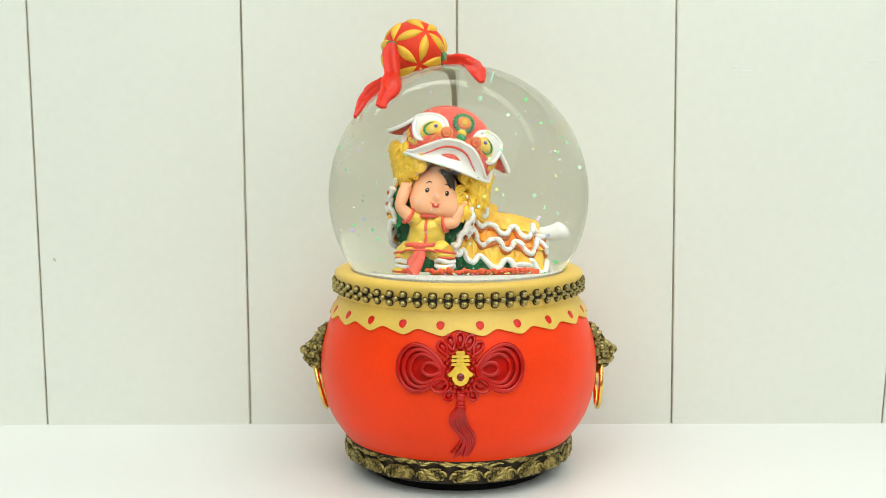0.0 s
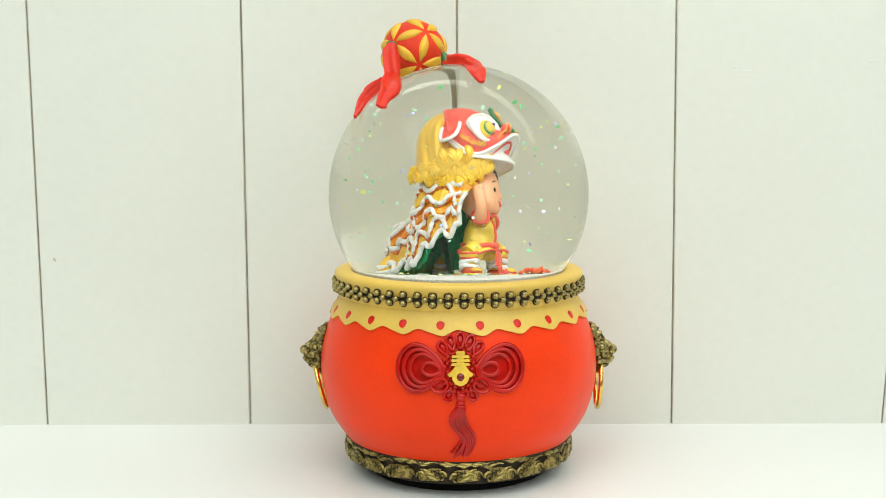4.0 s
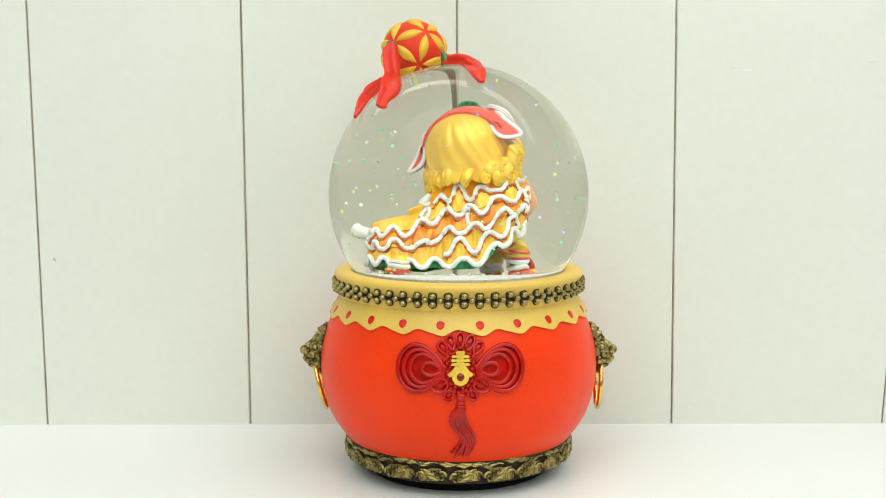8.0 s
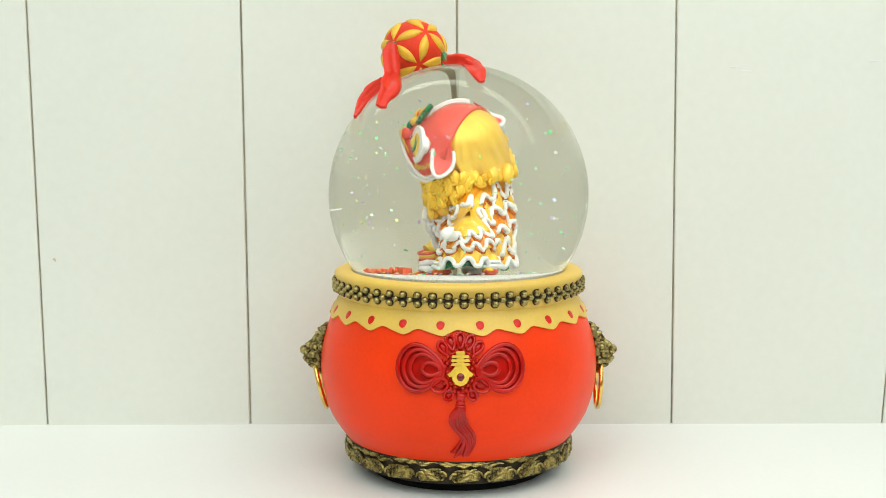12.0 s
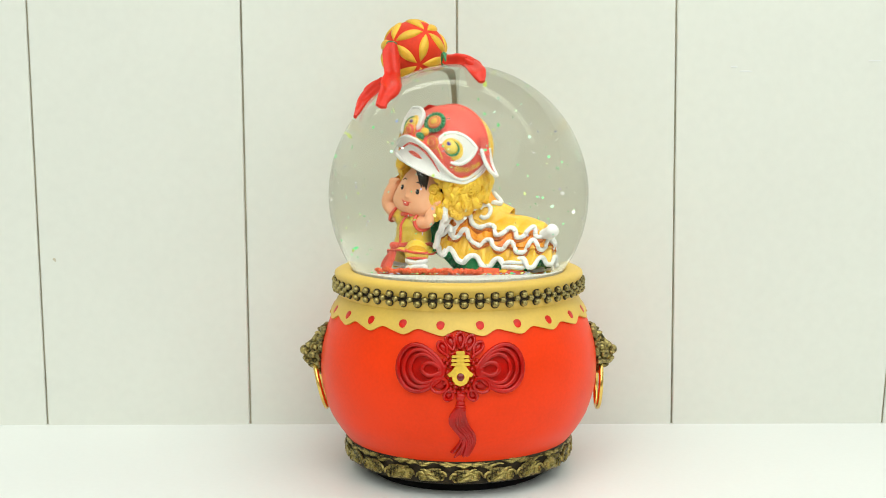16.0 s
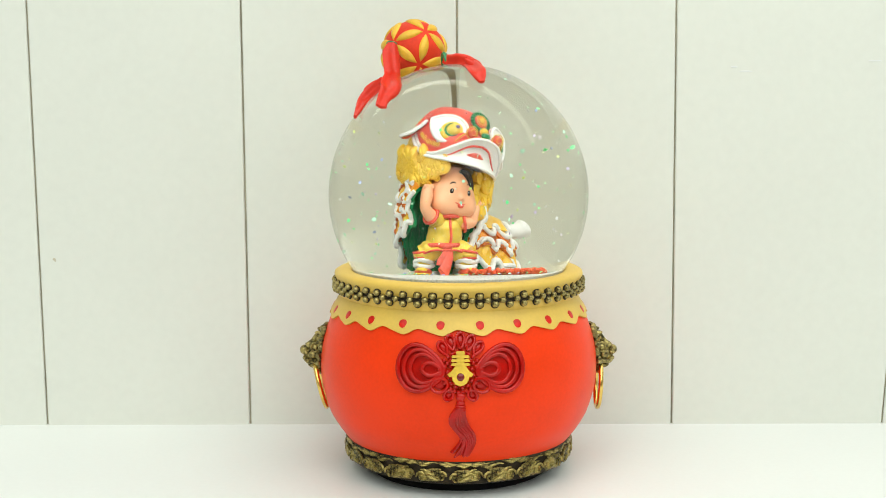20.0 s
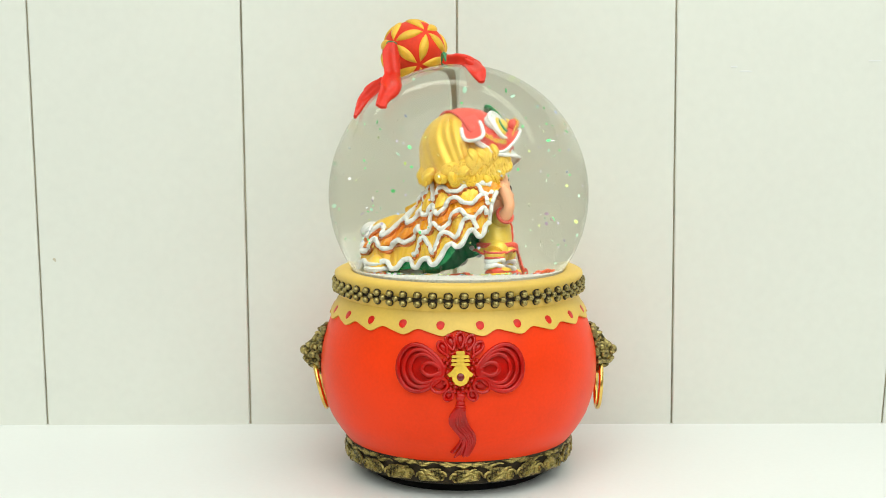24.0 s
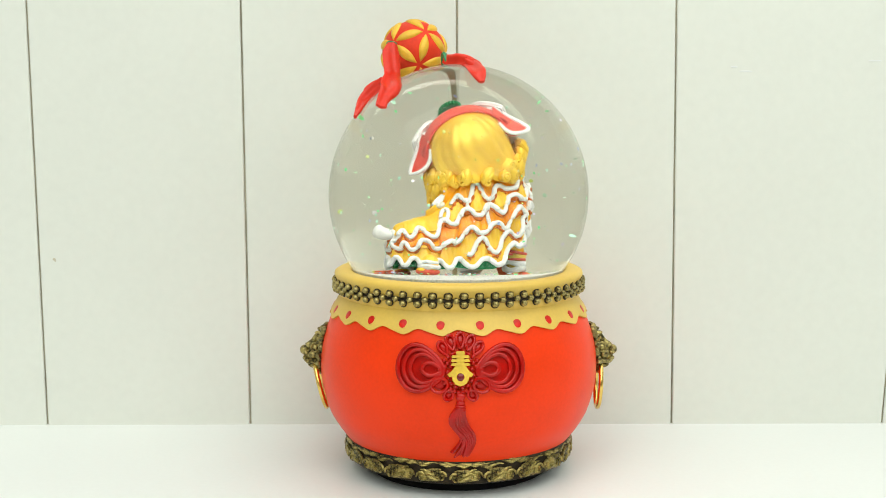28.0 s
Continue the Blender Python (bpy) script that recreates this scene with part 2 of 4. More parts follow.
    tagged(part("floor", Shape().box(x0 - 0.1, x1 + 0.1, y0 - 0.1, y1, -0.85, -0.75), FLOOR, smooth=False), "brown wooden room floor", "floor", kind="structure")


build_room()

# ---- the snow globe: base ----
R = 0.05
ZC = 0.1028
globe = tagged(new("snow_globe"), "musical snow globe with scarlet drum base on a white table", "snow globe")
globe.location = (0, 0, 0.0038)

DRUM = [(0.0385, 0.0035), (0.0400, 0.0060), (0.0430, 0.0090), (0.0449, 0.0113), (0.0476, 0.0151), (0.0505, 0.0203), (0.0529, 0.0286), (0.0537, 0.0350),
        (0.0535, 0.0420), (0.0526, 0.0472), (0.0515, 0.0510), (0.0497, 0.0562), (0.0480, 0.0600), (0.0458, 0.0630)]
drum_line = [(p.x, p.y) for p in spline([(r, z, 0) for r, z in DRUM], 5)]


def drum_r(z):
    for (ra, za), (rb, zb) in zip(drum_line, drum_line[1:]):
        if za <= z <= zb:
            return ra + (rb - ra) * (z - za) / (zb - za)
    return drum_line[-1][0] if z > 0.05 else drum_line[0][0]


def on_drum(x, z, out=0.0):
    """A point on the drum's front at x across and z high, raised by out."""
    a = x / drum_r(z)
    r = drum_r(z) + out
    return (r * math.sin(a), -r * math.cos(a), z)


def drum_pose(x, z, out=0.0):
    a = x / drum_r(z)
    slope = math.atan2(drum_r(z + 0.002) - drum_r(z - 0.002), 0.004)
    return Matrix.Translation(on_drum(x, z, out)) @ Matrix.Rotation(a, 4, "Z") @ Matrix.Rotation(slope, 4, "X")


def build_base():
    part("drum", Shape().lathe(drum_line, 128), RED, globe, "glossy scarlet lacquered drum body")
    part("foot", Shape().lathe([(0.0, -0.0038), (0.0345, -0.0038), (0.0353, -0.0032), (0.0360, 0.0036), (0.0, 0.0038)], 96), FOOT, globe, "black foot under the drum")
    # foot ring with cloud scrolls
    ring = part("foot_ring", Shape().lathe([(0.0350, 0.0036), (0.0395, 0.0016), (0.0416, 0.0010), (0.0430, 0.0016), (0.0434, 0.0060), (0.0436, 0.0088), (0.0440, 0.0100), (0.0436, 0.0112), (0.0420, 0.0112), (0.0405, 0.0104)], 128),
                [DARK], globe, "dark antique bronze foot ring with cloud scrolls")
    rnd = random.Random(4)
    cloud = Shape().ball((0, 0, 0), (0.0054, 0.0006, 0.0019), n=16).ball((-0.0008, -0.0003, 0.0010), (0.0034, 0.0007, 0.0013), n=12).ball((0.0012, -0.0003, -0.0008), (0.0036, 0.0006, 0.0010), n=12)
    for sx in (-1, 1):
        spiral = [(sx * (0.0040 + 0.0019 * (1 - k / 17) * math.cos(k * 0.60)), -0.0007, -0.0003 + 0.0018 * (1 - k / 17) * math.sin(k * 0.60)) for k in range(15)]
        cloud.tube(spiral, 0.00040, 5)
    for z, w, ph in ((0.0017, 0.0040, 0.4), (0.0006, 0.0030, 2.0), (-0.0010, 0.0036, 3.4)):
        cloud.tube([(w * (k / 5 - 1), -0.0009, z + 0.00035 * math.sin(k * 0.8 + ph)) for k in range(11)], lambda u: 0.00042 * math.sin(math.pi * (0.08 + 0.84 * u)) + 0.00008, 5)
    cloud_me = cloud.mesh("cloud_scroll", AGED)
    for k in range(22):
        a = 2 * math.pi * k / 22 + 0.05
        at = Matrix.Rotation(a, 4, "Z") @ Matrix.Translation((0, -0.0435, 0.0047 + 0.0002 * rnd.uniform(-1, 1))) @ Matrix.Rotation(radians(rnd.uniform(-6, 4)), 4, "Y") @ Matrix.Diagonal((rnd.choice((-1, 1)) * rnd.uniform(0.94, 1.08), 1, rnd.uniform(1.18, 1.34), 1))
        part("cloud_scroll", cloud_me, None, ring, at=at)
    streaks = []
    for v in range(3):
        st = Shape()
        for j in range(3):
            z, ln = rnd.uniform(-0.0009, 0.0009), rnd.uniform(0.0028, 0.0052)
            x = rnd.uniform(-0.003, 0.003)
            st.tube([(x + ln * (k / 4 - 1), 0.00025 * math.cos(k), z + 0.0003 * math.sin(k * 0.9 + j)) for k in range(9)], lambda u: 0.0005 * math.sin(math.pi * (0.06 + 0.88 * u)) + 0.00006, 5)
        streaks.append(st.mesh("streak", AGED))
    for k in range(46):
        a = 2 * math.pi * k / 46
        part("streak", streaks[k % 3], None, ring, at=Matrix.Rotation(a, 4, "Z") @ Matrix.Translation((0, -0.0437, 0.0088 + 0.0006 * rnd.uniform(-1, 1))) @ Matrix.Rotation(radians(rnd.uniform(-8, 5)), 4, "Y"))
    upper = Shape()
    upper.lathe([(0.0434 + 0.0004 * math.cos(j), 0.0104 + 0.0005 * math.sin(j)) for j in np.linspace(-2.2, 2.2, 7)], 128)
    part("ring_edge", upper, AGED, ring, "worn bronze upper edge of the foot ring")
    # collar with scalloped hem and dots
    count = 22

    def hem(a):
        return 0.0579 - 0.0010 * math.cos(count * a + math.pi) - 0.0002 * math.sin(2 * count * a)

    def collar(a, b):
        t = 2 * math.pi * a
        z = hem(t) + (0.0650 - hem(t)) * max(0.0, (b - 0.12) / 0.88)
        lift = 0.0010 * min(1.0, b / 0.12) if b < 0.13 else 0.0010
        r = drum_r(min(z, 0.0629)) + lift
        if z > 0.0612:
            base_r = drum_r(0.0612) + 0.0010
            r = base_r + (0.0460 - base_r) * (z - 0.0612) / 0.0038
        return (r * math.sin(t), -r * math.cos(t), z)
    neck = part("collar", Shape().grid(collar, 264, 14, wrap_u=True), CREAM, globe, "mustard cream collar with scalloped hem and red dots")
    # low raised disc; its darker red carries the hollow's shade
    dot = Shape().ball((0, 0, 0), (0.00172, 0.00030, 0.00182), n=16).mesh("dot", DOT)
    dot_rim = Shape().tube([(0.00192 * math.cos(k * math.pi / 8), 0, 0.00200 * math.sin(k * math.pi / 8)) for k in range(16)], 0.0002, 5, closed=True).mesh("dot_rim", CREAM)
    for k in range(count):
        a = 2 * math.pi * (k + 0.5) / count
        slope = math.atan2(drum_r(0.0615) - drum_r(0.0592), 0.0023)
        at = Matrix.Rotation(a, 4, "Z") @ Matrix.Translation((0, -drum_r(0.0605) - 0.0008, 0.0605)) @ Matrix.Rotation(slope, 4, "X")
        part("dot", dot, None, neck, "low red dot, its sunk shading put into a darker red", at=at)
        part("dot_rim", dot_rim, None, neck, at=at)
    # rim that holds the glass
    rim = part("rim", Shape().lathe([(0.0448, 0.0635), (0.0458, 0.0644), (0.0464, 0.0656), (0.0470, 0.0667), (0.0473, 0.0711), (0.0478, 0.0720), (0.0481, 0.0730), (0.0478, 0.0739),
                                     (0.0468, 0.0745), (0.0454, 0.0747), (0.0438, 0.0747), (0.0424, 0.0746), (0.0416, 0.0744), (0.0411, 0.0738), (0.0400, 0.0728)], 128), CREAM, globe, "smooth mustard cream rim around the glass")
    part("band", Shape().lathe([(0.0466, 0.0680), (0.0476, 0.0682), (0.0477, 0.0689), (0.0476, 0.0696), (0.0468, 0.0698)], 128), DARK, rim, "dark bronze band behind the beads")
    bead = Shape().ball((0, 0, 0), (0.00128, 0.00115, 0.00118), n=12).mesh("bead", BRONZE)
    small = Shape().ball((0, 0, 0), (0.00122, 0.0011, 0.00112), n=12).mesh("bead", BRONZE)
    setting = Shape().ball((0, 0, 0), (0.00165, 0.0006, 0.00160), n=12).mesh("bead_setting", DARK)
    for k in range(54):
        a = 2 * math.pi * k / 54 + 0.028
        for dz in (0.0015, -0.0015):
            part("bead_setting", setting, None, rim, at=Matrix.Rotation(a, 4, "Z") @ Matrix.Translation((0, -0.0474, 0.0691 + dz)))
        for da, dz, me in ((0, 0.0015, bead), (0, -0.0015, bead), (math.pi / 54, 0, small)):
            part("bead", me, None, rim, at=Matrix.Rotation(a + da, 4, "Z") @ Matrix.Translation((0, -0.0480, 0.0691 + dz + 0.0002 * rnd.uniform(-1, 1))))


def ring_loop(cx, cz, rx, rz, lean, n=28, out=0.0012, point=0.0):
    """A cord loop on the drum's front, leaning, drawn to a point on one end."""
    pts = []
    for k in range(n):
        a = 2 * math.pi * k / n
        x, z = rx * math.cos(a), rz * math.sin(a) * (1 - point * (0.5 - 0.5 * math.cos(a)) ** 2.2)
        c, s = math.cos(lean), math.sin(lean)
        pts.append(on_drum(cx + x * c - z * s, cz + x * s + z * c, out))
    return pts


def build_knot():
    P = 0.00019
    z0 = 0.0442
    knot = part("knot_ornament", Shape().prism([(7.5 * P * 1.9 * math.cos(k * math.pi / 10), 7.5 * P * 1.9 * math.sin(k * math.pi / 10)) for k in range(20)], 0.0012, at=drum_pose(0, z0, -0.0002), bevel=0.15),
                KNOT, globe, "crimson cord good-luck knot relief with tassel")
    for side in (-1, 1):
        for rx, rz, cx, rad in ((43.5, 45.5, 73, 4.6), (36, 36.5, 68.5, 4.2), (28.5, 28, 63.5, 4.0), (17.5, 12.5, 52, 4.4)):
            pts = ring_loop(side * cx * P, z0 + 9 * P, rx * P, rz * P, side * 0.04 + (math.pi if side < 0 else 0), out=0.0009, point=0.48)
            part("cord_loop", Shape().tube(pts, rad * P, 8, closed=True), KNOT, knot)
        rim_pts = ring_loop(side * 73 * P, z0 + 9 * P, 42.5 * P, 46 * P, side * 0.04 + (math.pi if side < 0 else 0), out=0.0004, point=0.48)
        part("loop_field", Shape().put(rim_pts + [on_drum(side * 73 * P, z0 + 9 * P, 0.0005)], [(k, (k + 1) % 28, 28) for k in range(28)]), KNOT, knot)
    for k, (deg, far, ln) in enumerate(((90, 60, 14), (107, 59, 13.5), (73, 59, 13.5), (124, 56, 13), (56, 56, 13), (207, 42, 16), (333, 42, 16), (240, 43, 10), (300, 43, 10))):
        a = radians(deg)
        cx, cz = far * math.cos(a) * P, far * math.sin(a) * P
        if deg in (207, 333):
            rx, rz = 15, 12.5
        elif deg in (240, 300):
            rx, rz = 10, 8
        else:
            rx, rz = ln, 8.2
        part("petal_loop", Shape().tube(ring_loop(cx, z0 + cz, rx * P, rz * P, a, 20, 0.0016 if deg in (207, 333) else 0.0010, 0.55 if rz == 8.2 else 0.0), 2.9 * P, 7, closed=True), KNOT, knot)
        part("petal_field", Shape().ball((0, 0, 0), (rx * P * 0.8, 0.0006, rz * P * 0.8), n=10, at=drum_pose(cx, z0 + cz, 0.0002) @ Matrix.Rotation(-a, 4, "Y")), KNOT, knot)
    knob = Shape().ball((0, 0, 0), (4.2 * P, 3.5 * P, 4.2 * P), n=8).mesh("cord_knob", KNOT)
    for k in range(26):
        a = 2 * math.pi * k / 26
        for rr in (23, 31, 39):
            if (rr == 23 and k % 2) or (rr == 39 and math.sin(a) < -0.1):
                continue
            part("cord_knob", knob, None, knot, at=drum_pose(rr * P * math.cos(a), z0 + rr * P * math.sin(a), 0.0011))
    # the gold character for spring: three strokes, spread strokes, and a round sun with a stone
    gold = Shape()
    def bar(w, z, h):
        gold.prism([(-w, z - h), (w, z - h), (w * 1.02, z), (w * 0.9, z + h), (-w * 0.9, z + h), (-w * 1.02, z)], 0.0010, bevel=0.06)
    bar(8 * P, 41 * P, 3 * P)
    bar(16 * P, 34 * P, 2.6 * P)
    bar(17 * P, 27 * P, 2.6 * P)
    bar(17 * P, 20 * P, 2.6 * P)
    gold.prism([(-7 * P, 14 * P), (7 * P, 14 * P), (7 * P, 43 * P), (-7 * P, 43 * P)], 0.0009, bevel=0.05)
    gold.prism([(-9 * P, 18 * P), (9 * P, 18 * P), (16 * P, 8 * P), (24 * P, 2 * P), (20 * P, -3 * P), (16 * P, -1 * P), (15 * P, -9 * P), (9 * P, -17 * P), (0, -20 * P),
                (-9 * P, -17 * P), (-15 * P, -9 * P), (-16 * P, -1 * P), (-20 * P, -3 * P), (-24 * P, 2 * P), (-16 * P, 8 * P)], 0.0012, bevel=0.06)
    seal = part("gold_character", gold, GOLD, knot, "gold character meaning spring")
    seal.matrix_basis = drum_pose(0, z0, 0.0016)
    part("stone", Shape().ball((0, -0.0010, -3 * P), (7.5 * P, 0.0009, 7.5 * P), n=14, at=drum_pose(0, z0, 0.0016)), RUBY, knot, "round ruby stone")
    # tassel
    part("tassel_knot", Shape().ball((0, 0, 0), (9 * P, 7 * P, 9 * P), n=10, at=drum_pose(0, z0 - 40 * P, 0.0008)).ball((0, 0, 0), (8 * P, 6 * P, 6 * P), n=10, at=drum_pose(0, z0 - 52 * P, 0.0006)), KNOT, knot)
    for k in range(3):
        part("tassel_wrap", Shape().tube([on_drum(7.5 * P * math.cos(j * math.pi / 6), z0 - (58 + 4.5 * k) * P, 0.0006 + 7.5 * P * 0.7 * math.sin(j * math.pi / 6)) for j in range(7)], 2.4 * P, 6), KNOT, knot)
    rnd = random.Random(8)
    middle = spline([(-1, 0, 0), (-5, 0.2, 0), (-2, 0.42, 0), (9, 0.62, 0), (14, 0.78, 0), (8, 0.92, 0), (-1, 1.0, 0)], 4)
    spread = spline([(7, 0, 0), (13, 0.2, 0), (16, 0.42, 0), (15, 0.62, 0), (13, 0.78, 0), (14, 0.92, 0), (16, 1.0, 0)], 4)
    last = len(middle) - 1
    for k in range(19):
        t = (k / 18 - 0.5) * 2
        ln = 102 + 7 * rnd.uniform(-1, 0.5) - 6 * abs(t)
        turn = rnd.uniform(-0.2, 0.2)
        pts = []
        for j in range(last + 1):
            u = j / last
            x = middle[j].x + spread[j].x * math.cos(math.acos(max(-1, min(1, t))) + 0.5 * math.sin(u * 4 + turn) * (1 - abs(t)))
            pts.append(on_drum(x * P, z0 - (64 + ln * u) * P, 0.0004 + 0.0007 * (1 - t * t) + 0.0004 * (k % 2)))
        part("tassel_strand", Shape().tube(pts, lambda u: (2.9 - 0.9 * u) * P, 6), KNOT, knot)


def build_knocker(side):
    """A bronze lion mask with a brass ring on the drum's flank."""
    mask = Shape()
    z0 = 0.0427
    x0 = 0.0528
    mask.ball((x0 - 0.0002, 0, z0 + 0.0002), (0.0036, 0.0060, 0.0076), n=20)
    # muzzle with a round nose, lips and hanging jaw
    mask.ball((x0 + 0.0036, 0, z0 - 0.0030), (0.0036, 0.0038, 0.0028), n=18)
    mask.ball((x0 + 0.0074, 0, z0 - 0.0018), (0.0019, 0.0024, 0.0019), n=14)
    mask.ball((x0 + 0.0030, 0, z0 - 0.0072), (0.0024, 0.0030, 0.0012), n=12)
    mask.tube(spline([(x0 + 0.0034, 0, z0 + 0.0046), (x0 + 0.0046, 0, z0 + 0.0018), (x0 + 0.0064, 0, z0 - 0.0004)], 4), lambda u: 0.0010 + 0.0006 * u, 8)
    for s in (-1, 1):
        # ringed eye, brow curl, cheek, nostril, lip and ear
        mask.ball((x0 + 0.0030, s * 0.0034, z0 + 0.0006), (0.0014, 0.0014, 0.0014), n=12)
        mask.tube([(x0 + 0.0030 + 0.0018 * math.cos(k * 0.52), s * (0.0042 - 0.0006 * math.cos(k * 0.52)), z0 + 0.0006 + 0.0018 * math.sin(k * 0.52)) for k in range(12)], 0.00045, 6, closed=True)
        mask.tube([(x0 + 0.0020 + (0.0020 - 0.00012 * k) * math.cos(0.6 + k * 0.5), s * (0.0044 + 0.00006 * k), z0 + 0.0048 + (0.0020 - 0.00012 * k) * math.sin(0.6 + k * 0.5)) for k in range(13)], lambda u: 0.0009 - 0.0003 * u, 7)
        mask.ball((x0 + 0.0036, s * 0.0036, z0 - 0.0026), (0.0017, 0.0016, 0.0015), n=12)
        mask.ball((x0 + 0.0066, s * 0.0022, z0 - 0.0026), (0.0012, 0.0010, 0.0010), n=10)
        mask.tube(spline([(x0 + 0.0068, s * 0.0012, z0 - 0.0046), (x0 + 0.0048, s * 0.0036, z0 - 0.0056), (x0 + 0.0018, s * 0.0046, z0 - 0.0044)], 4), lambda u: 0.0010 - 0.0003 * u, 7)
        mask.ball((x0 + 0.0004, s * 0.0050, z0 + 0.0076), (0.0017, 0.0017, 0.0020), n=12)
        mask.tube(spline([(x0 + 0.0016, s * 0.0044, z0 - 0.0052), (x0 + 0.0006, s * 0.0050, z0 - 0.0078), (x0 + 0.0020, s * 0.0046, z0 - 0.0092)], 4), lambda u: 0.0011 - 0.0006 * u, 7)
    # curled locks of the mane close to the drum
    for k in range(16):
        a = 2 * math.pi * k / 16 + 0.1
        d = Vector((0, math.cos(a), math.sin(a)))
        p = Vector((x0 + 0.0002 + 0.0006 * (k % 2), 0, z0)) + Vector((0, d.y * 0.0056, d.z * 0.0074))
        side_d = Vector((0, -d.z, d.y))
        mask.tube(spline([p, p + d * 0.0012 + Vector((0.0007, 0, 0)) + side_d * 0.0006, p + d * 0.0024 - Vector((0.0006, 0, 0)) - side_d * 0.0005], 4), lambda u: 0.0014 - 0.0007 * u, 7)
    turn = (Matrix.Identity(4) if side > 0 else Matrix.Rotation(math.pi, 4, "Z")) @ Matrix.Translation((x0, 0, z0)) @ Matrix.Rotation(radians(-9), 4, "Y") @ Matrix.Translation((-x0, 0, -z0))
    part("lion_mask", mask, BRONZE, globe, "antique bronze lion mask with a brass ring", at=turn)
    ring = Shape()
    rr = 0.0094
    ring.tube([(0, rr * math.cos(2 * math.pi * k / 40), rr * math.sin(2 * math.pi * k / 40)) for k in range(40)], 0.00095, 10, closed=True)
    part("brass_ring", ring, BRASS, globe, "polished brass ring", at=(Matrix.Identity(4) if side > 0 else Matrix.Rotation(math.pi, 4, "Z")) @ Matrix.Translation((0.0551 if side > 0 else 0.0541, 0.0, 0.0285)) @ Matrix.Rotation(radians(3 if side > 0 else 14), 4, "Y") @ Matrix.Rotation(radians(-2 if side > 0 else 4), 4, "Z"))


build_base()
build_knot()
build_knocker(-1)
build_knocker(1)

# ---- the glass and the ball on it ----
def build_glass():
    sphere = Shape().ball((0, 0, 0), R, n=160)
    ob = part("glass_globe", sphere, GLASS, globe, "clear water-filled glass sphere", at=Matrix.Translation((0, 0, ZC)))
    ob.visible_shadow = False
    ob.data.polygons.foreach_set("use_smooth", [True] * len(ob.data.polygons))


build_glass()
BC = Vector((-0.0173, 0.0150, ZC + 0.0549))
BR = 0.0125


def ribbon(path, widths, parent, face, thick=0.0015, seed=0):
    """A painted ribbon with lengthwise folds: path knots, a half width at each, and the way it faces."""
    pts = spline(path, 7)
    n = len(pts) - 1
    ws = [w.x for w in spline([(w, 0, 0) for w in widths], 7)]
    rn = random.Random(seed)
    ph, turns = rn.uniform(0, 6), rn.uniform(3.2, 4.4)
    cols = 10

    def skin(a, b):
        i = round(a * n)
        t = (pts[min(n, i + 1)] - pts[max(0, i - 1)]).normalized()
        side = t.cross(Vector(face(pts[i]))).normalized()
        up = side.cross(t)
        k = round(b * (2 * cols + 2)) % (2 * cols + 2)
        v = k / cols * 2 - 1 if k <= cols else 1 - (k - cols - 1) / cols * 2
        front = 1 if k <= cols else -1
        w = ws[i]
        ripple = 0.17 * w * math.cos(v * turns + ph + 2.2 * a) + 0.05 * w * math.sin(7 * a + 2 * v)
        edge = w * (1 + 0.05 * math.sin(7.0 * a + ph + v))
        return pts[i] + side * (v * edge) + up * (ripple + front * thick / 2 * (1 - 0.75 * v ** 4))
    s = Shape().grid(skin, n, 2 * cols + 2, wrap_v=True)
    m = 2 * cols + 2
    s.f += [tuple(range(m)), tuple(n * m + j for j in range(m))]
    s.m += [0, 0]
    return part("ribbon", s, RIBBON, parent, "scarlet painted resin ribbon")


def build_ball():
    ball = part("ball", Shape().ball((0, 0, 0), BR, n=40), BALL, globe, "red ball with golden petals and tied ribbons", at=Matrix.Translation(BC))
    petal = Shape()

    def leaf(a, b):
        t = (a - 0.5) * 2
        half = 0.168 * (1 - abs(t) ** 2.1)
        lat, lon = t * 0.46, (b - 0.5) * 2 * half
        r = BR * (1 + 0.075 * max(0.0, 1 - abs(t) ** 3) * max(0.0, 1 - abs(2 * b - 1) ** 2.5) + (0.0 if 0.02 < b < 0.98 else -0.03))
        return (r * math.cos(lat) * math.sin(lon), -r * math.cos(lat) * math.cos(lon), r * math.sin(lat))
    petal.grid(leaf, 12, 8)
    me = petal.mesh("petal", OCHRE)
    # six-petal flowers: petals lie along the sides of a triangle net on the ball
    t = (1 + 5 ** 0.5) / 2
    ico = [Vector(p).normalized() for p in ((-1, t, 0), (1, t, 0), (-1, -t, 0), (1, -t, 0), (0, -1, t), (0, 1, t), (0, -1, -t), (0, 1, -t), (t, 0, -1), (t, 0, 1), (-t, 0, -1), (-t, 0, 1))]
    def axes(u, v):
        u = Vector(u).normalized()
        w = u.cross(Vector(v)).normalized()
        return Matrix((u, w.cross(u), w)).transposed()
    turn = axes((0.384, -0.688, 0.616), (0.205, -0.92, -0.34)) @ axes(ico[9], ico[4]).transposed()
    ico = [turn @ p for p in ico]
    for i, p in enumerate(ico):
        for q in ico[:i]:
            if (p - q).length < 1.2:
                mid, along = (p + q).normalized(), (p - q).normalized()
                side = along.cross(-mid).normalized()
                m = Matrix((side, -mid, along)).transposed().to_4x4()
                part("petal", me, None, ball, "raised golden petal", at=m)
    return ball


ball = build_ball()


